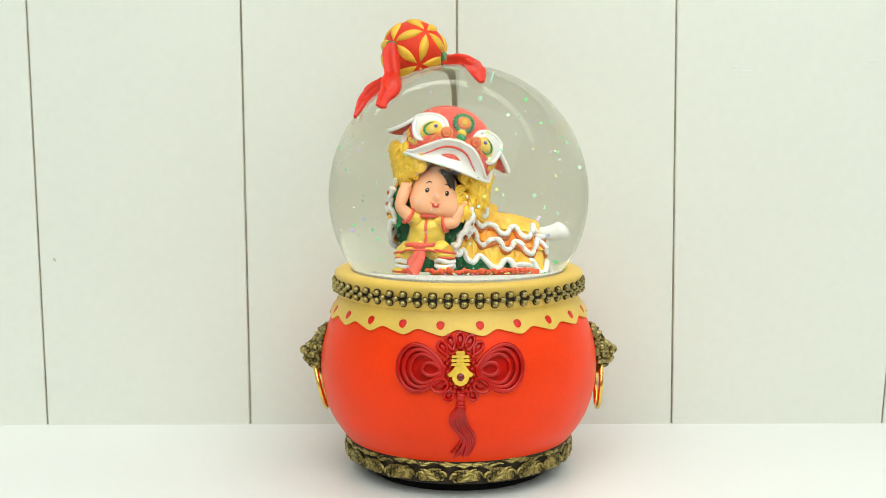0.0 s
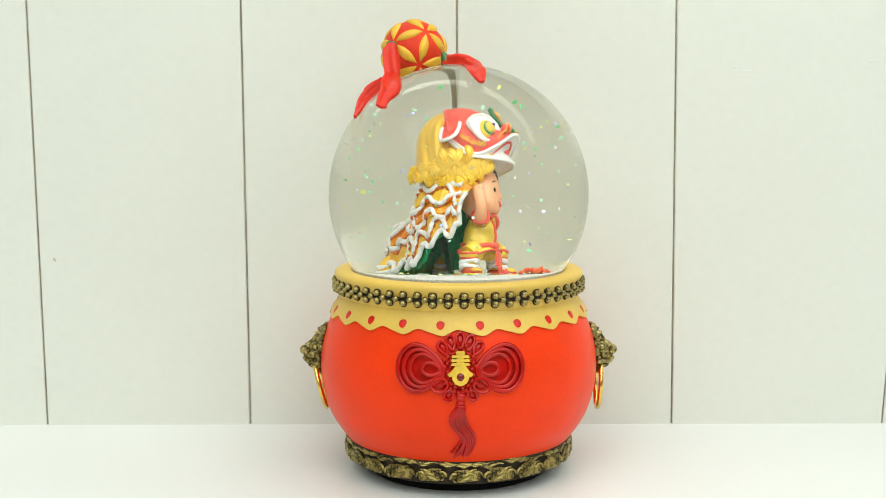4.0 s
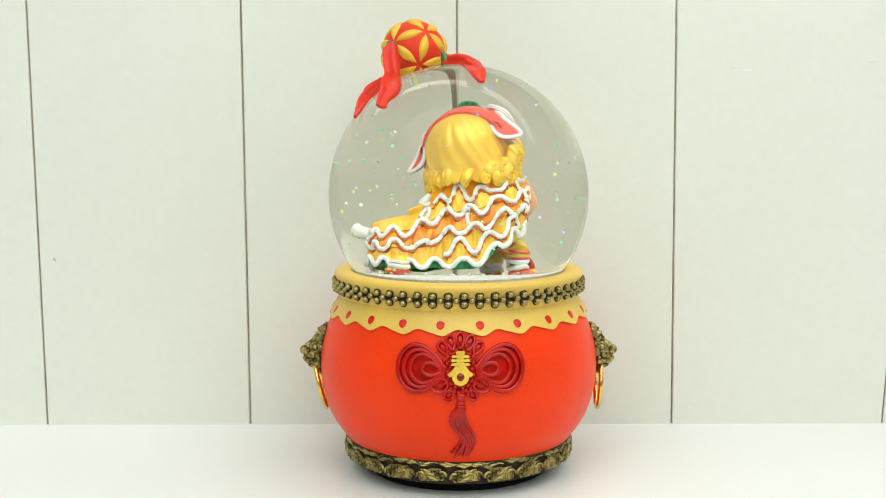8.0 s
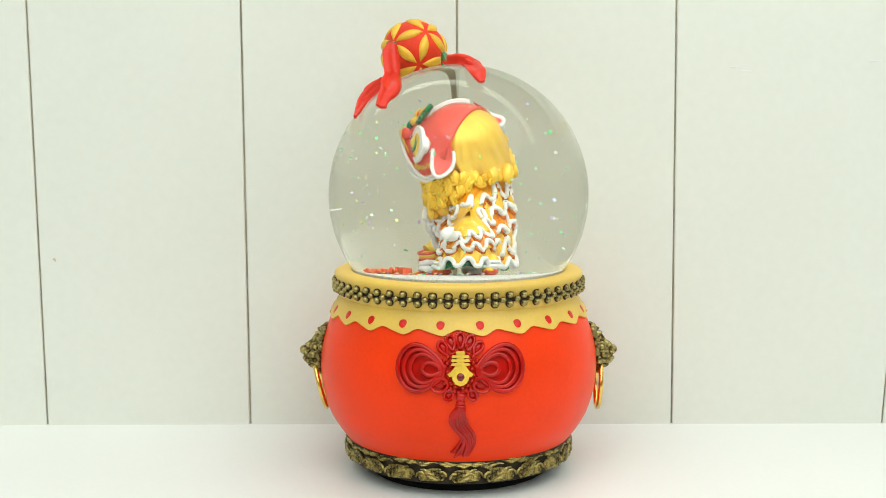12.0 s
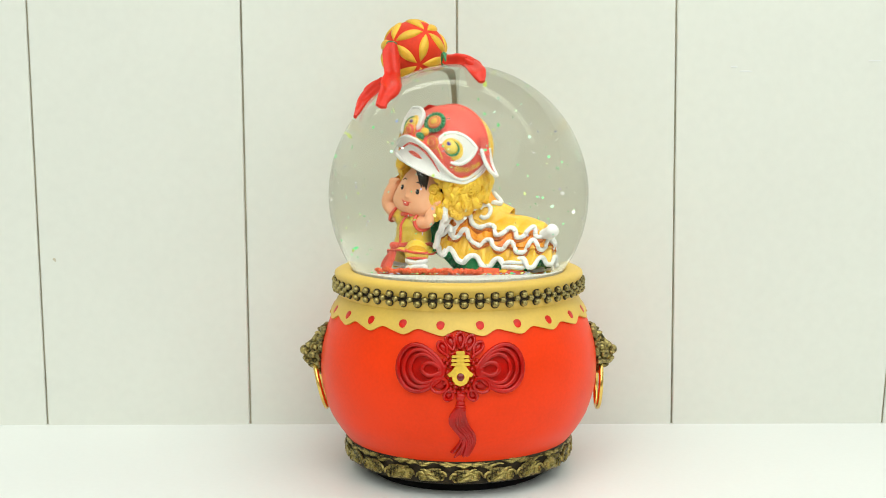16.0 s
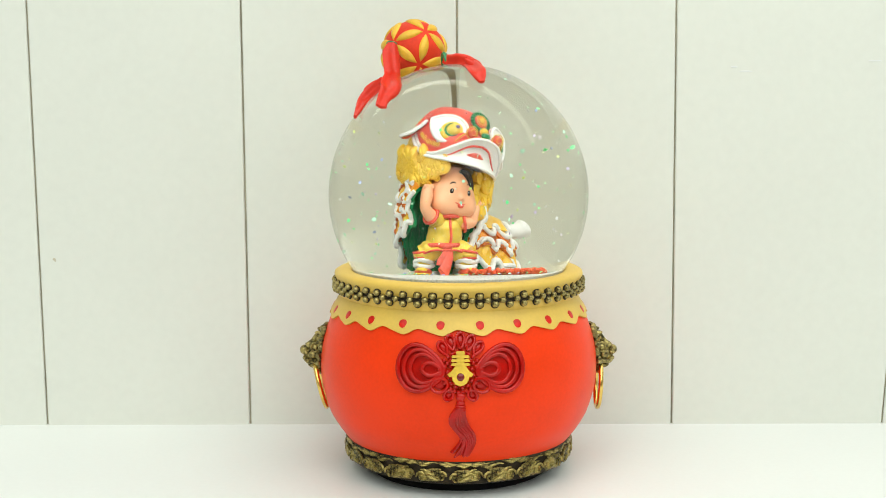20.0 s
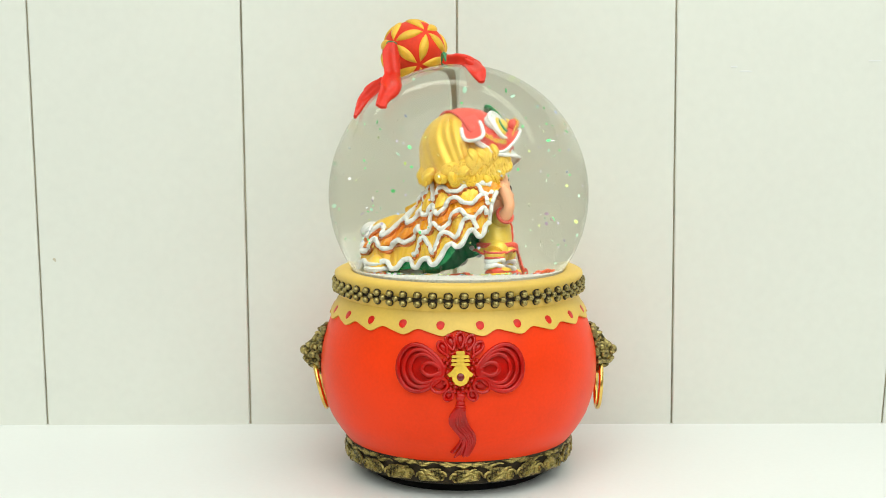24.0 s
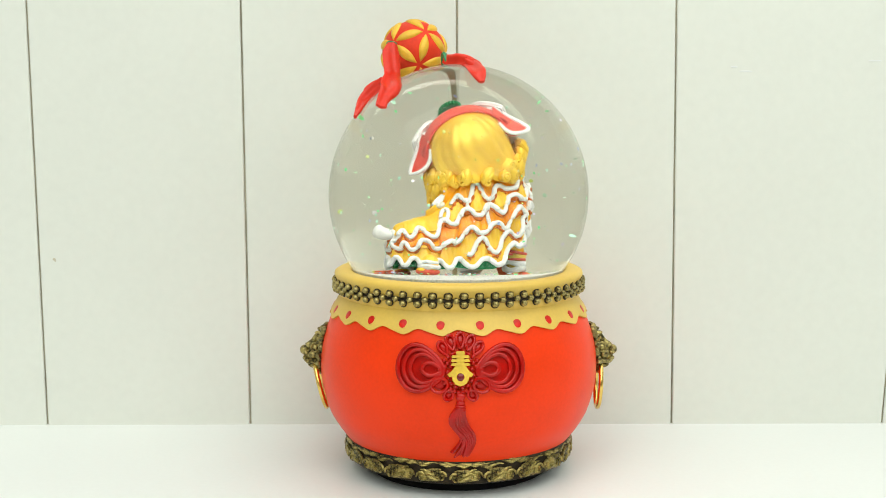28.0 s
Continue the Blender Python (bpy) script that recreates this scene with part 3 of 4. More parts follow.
def build_ribbons():
    tie = Shape().tube([(0.0016 * math.cos(k * math.pi / 8), 0.0016 * math.sin(k * math.pi / 8), 0) for k in range(16)], 0.0006, 6, closed=True)
    me = tie.mesh("tie", GREEN)
    L = Vector((-0.0254, 0.0008, ZC + 0.0576)) - BC
    Rr = Vector((-0.0051, 0.0018, ZC + 0.0510)) - BC
    part("tie", me, None, ball, "green tie", at=Matrix.Translation(L) @ pose(0, 0, 0, 25, 10, 0))
    part("tie", me, None, ball, "green tie", at=Matrix.Translation(Rr) @ pose(0, 0, 0, 0, 80, 20) @ Matrix.Diagonal((1.75, 1.3, 1.5, 1)))

    def g(x, z, y=None, lift=0.0015):
        """A point beside the glass, or on its front, lifted a little."""
        y = y if y is not None else -math.sqrt(max(1e-6, (R + lift) ** 2 - x * x - z * z))
        return Vector((x, y, ZC + z)) - BC

    ribbon([g(-0.0250, 0.0577, -0.0015), g(-0.0255, 0.0540, -0.003), g(-0.0253, 0.0497, -0.0045), g(-0.0250, 0.0455, -0.0075), g(-0.0249, 0.0424, None, 0.0024), g(-0.0251, 0.0400, None, 0.0026),
            g(-0.0266, 0.0376, None, 0.0026), g(-0.0277, 0.0355, None, 0.0022), g(-0.0282, 0.0336, None, 0.0020)],
           [0.0017, 0.0031, 0.0032, 0.0031, 0.0040, 0.0038, 0.0027, 0.0021, 0.0020], ball, lambda p: Vector((0.1, -1, 0.25)), seed=1)
    ribbon([g(-0.0268, 0.0428, -0.006), g(-0.0305, 0.0424, -0.0035), g(-0.0340, 0.0405, -0.0025), g(-0.0358, 0.0384, -0.003)], [0.0022, 0.0020, 0.0017, 0.0007], ball, lambda p: Vector((-0.2, -1, 0.5)), seed=2)
    ribbon([g(-0.0275, 0.0425, -0.005), g(-0.0318, 0.0395, -0.0045), g(-0.0355, 0.0362, -0.006), g(-0.0384, 0.0300, None)], [0.0030, 0.0030, 0.0024, 0.0006], ball, lambda p: Vector((-0.2, -1, 0.2)), seed=3)
    ribbon([g(-0.0052, 0.0520, 0.001), g(-0.0024, 0.0512, -0.002), g(0.0008, 0.0510, -0.0048), g(0.0040, 0.0496, -0.0085), g(0.0066, 0.0462, None, 0.0028), g(0.0080, 0.0424)],
           [0.0019, 0.0026, 0.0026, 0.0029, 0.0030, 0.0012], ball, lambda p: Vector((0.1, -1, 0.15)), seed=4)
    ribbon([g(0.0030, 0.0512, -0.0075), g(0.0060, 0.0492, -0.0110), g(0.0078, 0.0466, -0.0150)], [0.0012, 0.0022, 0.0012], ball, lambda p: Vector((0.3, -1, 0.3)), seed=5)


build_ribbons()

# ---- inside the glass: units of the sphere's radius, the turntable's axis as z ----
PLATE = -0.437
ZF = ZC - 0.052 * R
stopper = part("stopper", Shape().lathe([(0.0, -0.90), (0.36, -0.86), (0.62, -0.72), (0.76, -0.60), (0.804, -0.538), (0.822, -0.508), (0.824, -0.494), (0.80, -0.478), (0.72, -0.464), (0.66, -0.457), (0.58, -0.450), (0.0, -0.447)], 96), SNOW, globe,
               "white snow-covered stopper inside the glass", scale=R, at=Matrix.Translation((0, 0, ZF)))
figure = part("turntable", Shape().lathe([(0.0, -0.453), (0.64, -0.462), (0.655, -0.456), (0.63, -0.450), (0.54, -0.441), (0.42, -0.437), (0.0, -0.437)], 96), SNOW, globe, "white glittery turntable under the lion dance figure", scale=R,
              at=Matrix.Translation((0, 0, ZF)))
# the mask leans over its wearer's brow and looks a little aside
HEAD = Matrix.Translation((-0.138, -0.028, 0.083)) @ Matrix.Rotation(radians(11), 4, "Z") @ Matrix.Rotation(radians(20), 4, "Y")


def sub(name, shape, mats, label=""):
    return part(name, shape, mats, figure, label, scale=R)


def along(knots, u):
    """A smooth line through the knots, at u from 0 to their last number."""
    n = len(knots) - 1
    i = min(n - 1, max(0, int(u)))
    t = u - i
    b, c = Vector(knots[i]), Vector(knots[i + 1])
    a = Vector(knots[i - 1]) if i else 2 * b - c
    d = Vector(knots[i + 2]) if i + 2 <= n else 2 * c - b
    return 0.5 * (2 * b + (c - a) * t + (2 * a - 5 * b + 4 * c - d) * t * t + (3 * b - a - 3 * c + d) * t ** 3)


def ramp(u, rows):
    """A value that eases from row to row."""
    for (ua, va), (ub, vb) in zip(rows, rows[1:]):
        if u <= ub:
            t = max(0.0, (u - ua) / (ub - ua))
            return va + (vb - va) * t * t * (3 - 2 * t)
    return rows[-1][1]


def fuzz(r, seed=5):
    rn = random.Random(seed)
    lumps = [rn.uniform(0.91, 1.09) for _ in range(150)]
    return lambda u: r * (lumps[int(u * 148)] * (1 - u * 148 % 1) + lumps[int(u * 148) + 1] * (u * 148 % 1))


# the cape's hem and its upper edge, from the wing over one arm, round the rump, to the wing over the other arm
HEM = [(-0.368, -0.125, -0.125), (-0.371, -0.06, -0.152), (-0.360, 0.02, -0.185), (-0.327, 0.10, -0.25), (-0.252, 0.175, -0.325), (-0.16, 0.235, -0.35), (-0.05, 0.285, -0.345), (0.03, 0.36, -0.355),
       (0.12, 0.43, -0.36), (0.25, 0.482, -0.355), (0.36, 0.47, -0.35), (0.435, 0.37, -0.35), (0.425, 0.23, -0.355), (0.32, 0.125, -0.355), (0.20, 0.055, -0.345), (0.11, 0.0, -0.33), (0.04, -0.06, -0.295), (-0.012, -0.11, -0.27), (-0.022, -0.165, -0.26)]
CREST = [(-0.345, -0.205, 0.126), (-0.345, -0.12, 0.16), (-0.315, 0.04, 0.17), (-0.235, 0.125, 0.17), (-0.165, 0.155, 0.165), (-0.09, 0.165, 0.165), (-0.01, 0.165, 0.12), (0.085, 0.155, 0.01),
         (0.175, 0.225, -0.05), (0.265, 0.295, -0.07), (0.345, 0.345, -0.095), (0.375, 0.36, -0.105), (0.345, 0.345, -0.095), (0.265, 0.295, -0.07), (0.175, 0.225, -0.05), (0.125, 0.13, 0.02), (0.12, 0.03, 0.06), (0.11, -0.06, 0.06), (0.085, -0.165, 0.01)]
# where along the hem the trim's scallops peak
PEAKS = (-0.4, 0.9, 2.4, 4.1, 5.7, 7.2, 8.6, 9.8, 10.9, 11.9, 12.9, 13.9, 15.6, 17.0, 18.4)
SPANS = len(HEM) - 1


def scallop(u, shift=0.0):
    u += shift
    for k in range(len(PEAKS) - 1):
        if u <= PEAKS[k + 1] or k == len(PEAKS) - 2:
            c = math.cos(2 * math.pi * (u - PEAKS[k]) / (PEAKS[k + 1] - PEAKS[k]))
            return c * (1.35 - 0.35 * c * c) * (0.85 + 0.35 * noise.noise(Vector((u * 0.8, 5.3, shift))))


def build_cape():
    def height(u):
        return along(CREST, u).z - along(HEM, u).z

    def tiers(u):
        """Heights of the trims, as shares of the cape's drop."""
        body = ramp(u, [(5.4, 0), (7.4, 1), (14.6, 1), (16.2, 0)])
        low = (0.40 if u < 10 else 0.36) * (1 - body) + 0.37 * body
        high = 0.62 * (1 - body) + 0.70 * body
        return low, high

    def trim(u, k):
        low, high = tiers(u)
        h = height(u)
        wob = 0.030 * noise.noise(Vector((u * 1.1, 3.0 * k, 0.4))) / h
        if k == 0:
            return low + 0.040 / h * scallop(u) + wob
        if k == 1:
            return high + 0.030 / h * scallop(u, -0.15) + wob
        if k == 2:
            return 0.845 + 0.036 / h * scallop(u, 0.75) + wob
        return 0.205 + 0.036 / h * scallop(u, 0.55) + wob

    def cloth(u, f, lift=0.0):
        h, t = along(HEM, u), along(CREST, u)
        ahead = along(HEM, min(SPANS, u + 0.2)) - along(HEM, max(0.0, u - 0.2))
        out = Vector((-ahead.y, ahead.x, 0)).normalized()
        body = ramp(u, [(4.6, 0), (7.2, 1), (14.8, 1), (16.6, 0)])
        flat = 1 - f
        arch = (1 - max(0.0, f) ** 2.5) ** 0.62 if f < 1 else 0.0
        k = flat + (arch - flat) * body
        wing = max(0.0, 1 - u / 2.5)
        k += (1 - max(0.0, f) ** 4 - k) * wing
        p = t + (h - t) * k
        marks = sorted([0.0, *tiers(u), 1.0])
        step = 0.0
        for a, b in zip(marks, marks[1:]):
            if a <= f <= b:
                step = 1 - (f - a) / (b - a)
        fold = noise.noise(Vector((u * 2.6, f * 3.2, 1.7)))
        fine = noise.noise(Vector((u * 7.0, f * 7.0, 6.1)))
        tuck = min(1.0, (1 - f) * 4)
        off = (0.016 * step + 0.018 * fold + 0.006 * fine + 0.012 * scallop(u, 0.15 + 0.5 * f)) * tuck + 0.028 * math.sin(math.pi * min(1, f)) * (1 - body) + lift - (0.006 + 0.018 * body) * tuck
        z = h.z + (t.z - h.z) * f - 0.034 * scallop(u) * max(0.0, 1 - f * 2.2) ** 1.2
        return (p.x + out.x * off, p.y + out.y * off, z + lift * body * f)

    def colour(a, b):
        u, f = a * SPANS, b
        if f > trim(u, 1):
            if 0.0 < u < 6.6 or u > 16.0:
                return 1 if f > trim(u, 2) else 0
            return 0
        if f > trim(u, 0):
            return 1
        return 1 if u < 5.6 and trim(u, 3) < f < trim(u, 3) + 0.05 else 0
    sub("cape", Shape().grid(lambda a, b: cloth(a * SPANS, b), 360, 70, pick=colour), [CAPE, ORANGE], "gold and orange pearl cape in scalloped tiers")

    def inside(a, b):
        u = a * SPANS
        x, y, z = cloth(u, 0.92 * b, -0.034)
        drop = (1 - b) ** 3 * ramp(u, [(0, 0.0), (2, 0.01), (4, 0.045), (7, 0.03), (11, 0.03), (15, 0.05), (18, 0.02)])
        return (x, y, max(z + 0.03 * scallop(u) * max(0.0, 1 - b * 2.2) ** 1.2 - drop, -0.425))
    sub("lining", Shape().grid(inside, 240, 24), LINING, "glossy dark green lining of the cape")
    for k, u0, u1 in ((0, 0.45, SPANS - 0.12), (1, 0.45, SPANS - 0.12), (2, 0.45, 6.7), (3, 1.2, 5.9), (2, 15.2, SPANS - 0.1)):
        n = int(26 * (u1 - u0))
        us = [u0 + (u1 - u0) * i / n for i in range(n + 1)]
        sub("trim", Shape().tube([cloth(u, trim(u, k), 0.006) for u in us], fuzz(0.0152, k + 2), 8), FLUFF, "white flocked wavy trim")
        sub("wash_line", Shape().tube([cloth(u, trim(u, k) - 0.022 / height(u), 0.000) for u in us], lambda v: 0.0105 + 0.0045 * math.sin(v * 170), 6), WASH, "burnt orange wash beside the trim")
    sub("trim", Shape().tube([cloth(SPANS * i / 460, 0.005, 0.006) for i in range(461)], fuzz(0.0165), 8), FLUFF, "white flocked hem of the cape")
    sub("trim", Shape().tube([cloth(0.75 + 1.5 * i / 30, 0.955, 0.004) for i in range(31)], fuzz(0.0200, 8), 8), FLUFF, "white flocked edge of the cape")
    for u, top, thick in ((0.03, 0.88, 0.0150), (SPANS - 0.03, 1.0, 0.0195)):
        sub("trim", Shape().tube([cloth(u, top * i / 30, 0.004) for i in range(31)], fuzz(thick, 9), 8), FLUFF, "white flocked edge of the cape")
    # yoke across the shoulders under the mane
    def yoke(a, b):
        left, right = Vector(cloth(3.0 + 5.2 * a, 0.985)), Vector(cloth(17.0 - 3.2 * a, 0.985))
        p = left.lerp(right, b)
        return (p.x, p.y + 0.02 * math.sin(math.pi * b), p.z + (0.035 + 0.03 * a * (1 - a)) * math.sin(math.pi * b) + 0.006 * noise.noise(Vector((a * 9, b * 9, 0))))
    sub("yoke", Shape().grid(yoke, 40, 30, pick=lambda a, b: 1 if 0.40 + 0.10 * math.sin(b * 14) < a < 0.78 + 0.05 * math.sin(b * 11) else 0), [CAPE, ORANGE], "gold and orange shoulders of the cape")
    for lev, w in ((0.40, 0.10), (0.78, 0.05)):
        sub("trim", Shape().tube([Vector(yoke(lev + w * math.sin(i / 40 * (14 if w > 0.07 else 11)), i / 40)) + Vector((0, 0.004, 0.006)) for i in range(41)], fuzz(0.0155, 6), 8), FLUFF, "white flocked wavy trim")
    # cross ropes that tie one tier to the next
    for u, a, b in ((4.4, 0, 1), (5.6, 1, 2), (16.4, 0, 1)):
        sub("trim", Shape().tube([cloth(u + 0.10 * math.sin(i / 3), trim(u, a) + (trim(u, b) - trim(u, a)) * i / 12, 0.005) for i in range(13)], fuzz(0.0135, 4), 8), FLUFF, "white flocked wavy trim")
    # curled trim end on the shoulder of the rump
    for u, f, r in ((14.7, 0.86, 0.030), (7.2, 0.84, 0.028)):
        sub("trim", Shape().tube([cloth(u + r * 9 * math.cos(k * 0.5), f + r * 3.2 * math.sin(k * 0.5), 0.008) for k in range(11)], fuzz(0.013, 3), 8), FLUFF, "white flocked curl")
    sub("tail", Shape().tube(spline([(0.395, 0.335, -0.176), (0.435, 0.345, -0.174), (0.475, 0.353, -0.167), (0.505, 0.358, -0.156), (0.530, 0.362, -0.140)], 8),
                             lambda v: (0.025 + 0.028 * v ** 0.7) * (1 if v < 0.68 else math.sqrt(max(0.03, 1 - ((v - 0.68) / 0.325) ** 2))), 18), LWHITE, "fluffy white tail")
    for x, y, yaw in ((0.178, 0.440, 28), (0.337, 0.172, -104)):
        turn = Matrix.Translation((x, y, PLATE)) @ Matrix.Rotation(radians(yaw), 4, "Z")
        sub("hind_leg", Shape().ball((-0.01, 0, 0.075), (0.060, 0.056, 0.070), 1, 16, at=turn).ball((0.01, 0, 0.024), (0.088, 0.050, 0.028), 0, 18, at=turn).ball((0.058, 0, 0.030), (0.036, 0.040, 0.022), 1, 14, at=turn)
            .tube([(0.064 * math.cos(k * 0.45), 0.058 * math.sin(k * 0.45), 0.058 + 0.005 * math.sin(k)) for k in range(14)], 0.015, 7, 2, closed=True, at=turn)
            .tube([(0.058 * math.cos(k * 0.45), 0.053 * math.sin(k * 0.45), 0.088 + 0.004 * math.sin(k)) for k in range(14)], 0.012, 7, 2, closed=True, at=turn), [SASH, CAPE, FLUFF], "gold hind leg with a red shoe")


RIM = [(0.0, -0.342, 0.346), (0.088, -0.328, 0.326), (0.168, -0.270, 0.256), (0.228, -0.175, 0.182), (0.252, -0.105, 0.177), (0.258, -0.03, 0.222), (0.252, 0.035, 0.280)]
LIP = [(0.0, -0.330, 0.172), (0.095, -0.306, 0.166), (0.178, -0.246, 0.158), (0.236, -0.160, 0.154), (0.262, -0.098, 0.158), (0.270, -0.02, 0.206), (0.260, 0.042, 0.266)]


def build_lion_head():
    def s(name, shape, mats, label=""):
        shape.v = [tuple(HEAD @ Vector(p)) for p in shape.v]
        return sub(name, shape, mats, label)

    def both(knots, t):
        """A line that is alike on both sides, at t from -1 to 1."""
        p = along(knots, abs(t) * (len(knots) - 1))
        return Vector((p.x if t >= 0 else -p.x, p.y, p.z)) if abs(t) > 1e-6 else Vector(knots[0])

    # golden mane cap with combed locks; its lower edge stays level though the mask leans
    def tuft(az):
        return abs(math.cos(4.5 * az + 0.35))

    def cap(a, b):
        az = 2 * math.pi * a
        back = 0.5 + 0.5 * math.sin(az)
        twist = az + 0.22 * b * math.sin(2 * az) + 0.28 * math.sin(3.0 * b)
        lock = 1 + (0.052 * math.sin(9 * twist + 0.7) * b ** 1.4 + 0.014 * math.sin(23 * twist - 2 * b)) * min(1, b * 2.5)
        if b < 0.6:
            el = math.pi / 2 * (1 - b / 0.6)
            r, z = math.cos(el), 0.262 + 0.219 * math.sin(el)
        else:
            v = (b - 0.6) / 0.4
            r = 1 + 0.05 * v * back - 0.10 * v * v + 0.05 * v * tuft(az)
            low = 0.135 + 0.13 * (1 - back) ** 2 - 0.030 * back - 0.045 * tuft(az) + 0.33 * 0.235 * math.cos(az)
            z = 0.265 + (low - 0.265) * v
        return (0.238 * r * math.cos(az) * lock, 0.018 + 0.222 * r * math.sin(az) * lock, z)
    s("mane", Shape().grid(cap, 220, 36, wrap_u=True), HAIR, "golden combed mane under the lion mask")

    # red mask: from the rim over snout and cheeks to the crown
    def dome(az, el):
        return Vector((0.252 * math.cos(el) * math.sin(az), -0.012 - (0.258 if abs(az) < 1.57 else 0.235) * math.cos(el) * math.cos(az), 0.275 + 0.222 * math.sin(el)))

    def shell(a, b):
        t = 2 * a - 1
        if b < 0.45:
            v = b / 0.45
            low, high = both(RIM, t), dome(t * 1.78, 0.42)
            side = Vector((math.sin(t * 1.78), -math.cos(t * 1.78), 0.35))
            p = low.lerp(high, v) + side * (0.026 * math.sin(math.pi * v) * min(1.0, abs(t) * 2.2))
            return tuple(p)
        v = (b - 0.45) / 0.55
        az, th = t * 1.78, t * 1.38
        front = Vector((math.sin(az) * math.cos(0.42), -math.cos(az) * math.cos(0.42), math.sin(0.42)))
        rear = Vector((math.sin(th), 0.16 + 0.24 * math.cos(th), math.cos(th)))
        n = (front * (1 - v) + rear.normalized() * v).normalized()
        return (0.252 * n.x, -0.012 + (0.258 if n.y < 0 else 0.235) * n.y, 0.275 + 0.222 * n.z)
    s("mask_shell", Shape().grid(shell, 96, 40), LRED, "red lion mask from snout to crown")
    rear = [shell(k / 48, 1.0) for k in range(49)]
    s("mask_edge", Shape().tube(rear, 0.009, 8), LRED)

    # hollow white lip that thins out to a trim along the cheeks
    def lip(a, b):
        t = 2 * a - 1
        up, low = both(RIM, t), both(LIP, t)
        wide = (up - low).length
        side = Vector((math.sin(t * 1.7), -math.cos(t * 1.7), 0.0))
        if b <= 0.75:
            v = b / 0.75
            return tuple(up.lerp(low, v) + side * (0.010 - 0.30 * wide * math.sin(math.pi * min(1, v)) ** 1.2 * min(1.0, wide / 0.10)))
        v = (b - 0.75) / 0.25
        return tuple(low.lerp(up, v) - side * (0.020 + 0.26 * wide * math.sin(math.pi * v) * min(1.0, wide / 0.10)))
    s("lip", Shape().grid(lip, 90, 28, wrap_v=True), LWHITE, "broad hollow white lip of the lion mask")
    s("lip_rim", Shape().tube([lip(0.005 + 0.99 * k / 70, 0.74) for k in range(71)], fuzz(0.0100), 8), LWHITE)
    s("lip_ridge", Shape().tube([lip(0.005 + 0.99 * k / 70, 0.0) for k in range(71)], fuzz(0.0100, 7), 8), LWHITE)
    s("mouth_roof", Shape().grid(lambda a, b: tuple(Vector((0, -0.02, 0.20)).lerp(Vector(lip(a, 0.78)), b)), 40, 8), LWHITE)

    def on_lip(t, v):
        p = Vector(lip((t + 1) / 2, v * 0.75))
        return p + Vector((math.sin(t * 1.7), -math.cos(t * 1.7), -0.2)) * 0.004
    s("mouth_line", Shape().tube([on_lip(-0.02 + 0.34 * k / 16, 0.27 + 0.40 * (abs(k) / 16) ** 2.6) for k in range(-16, 17)], lambda v: 0.0030 + 0.0045 * math.sin(math.pi * v), 7), LRED, "thin red mouth line")
    s("tongue", Shape().tube([on_lip(-0.03 + 0.115 * k / 8, 0.64) for k in range(-8, 9)], lambda v: 0.003 + 0.019 * math.sin(math.pi * v), 10, up=lambda p: (0, -1, -0.4), flat=0.32), SASH, "red tongue")
    for sx in (-1, 1):
        # almond eye: a white plate drawn out to a point towards the ear
        u = Vector((sx * 0.728, 0.664, 0.17))
        v = Vector((-sx * 0.465, 0.083, 0.88))
        n = u.cross(v).normalized() * (1 if sx > 0 else -1)
        at = Matrix.Translation((sx * 0.175, -0.175, 0.345)) @ Matrix((u, -n, v)).transposed().to_4x4()
        knots = [(0.138, 0.018, 0), (0.096, 0.064, 0), (0.045, 0.094, 0), (-0.012, 0.102, 0), (-0.070, 0.082, 0), (-0.106, 0.036, 0), (-0.098, -0.020, 0), (-0.060, -0.075, 0), (0.010, -0.100, 0), (0.062, -0.080, 0), (0.110, -0.034, 0), (0.138, 0.018, 0)]
        outl = [(p.x, p.y) for p in spline(knots, 4)[:-1]]
        s("eye_white", Shape().prism(outl, 0.022, bevel=0.06, at=at @ Matrix.Translation((0, 0.004, 0))).ball((0.055, 0.016, 0.012), (0.075, 0.026, 0.052), 0, 18, at=at), LWHITE, "white almond eye of the lion mask")
        s("eye_lid", Shape().tube([(x * 0.95, -0.018, z * 0.95) for x, z in outl], fuzz(0.0120, 3), 8, closed=True, at=at @ Matrix.Translation((0, 0.006, 0))), LWHITE)
        s("eye_ball", Shape().ball((-0.018, -0.016, -0.006), (0.068, 0.018, 0.070), 1, 22, at=at).ball((-0.026, -0.020, 0.006), (0.042, 0.034, 0.044), 0, 20, at=at), [EYEY, GOLD], "yellow domed eye")
        s("eye_ring", Shape().tube([(-0.024 + 0.046 * math.cos(3.5 + k * 0.17), -0.034, 0.002 + 0.047 * math.sin(3.5 + k * 0.17)) for k in range(24)], lambda w: 0.002 + 0.0055 * math.sin(math.pi * w), 6, at=at), GREEN, "green eye ring")
        # the small white ball is a painted highlight on the pupil
        s("pupil", Shape().ball((-0.038, -0.046, 0.026), (0.014, 0.010, 0.014), 0, 12, at=at).ball((-0.034, -0.054, 0.032), (0.004, 0.003, 0.004), 1, 8, at=at), [BLUE, LWHITE], "violet pupil with a painted white glint")
        # nose balls with gilded curls
        c = Vector((sx * 0.098, -0.300, 0.366))
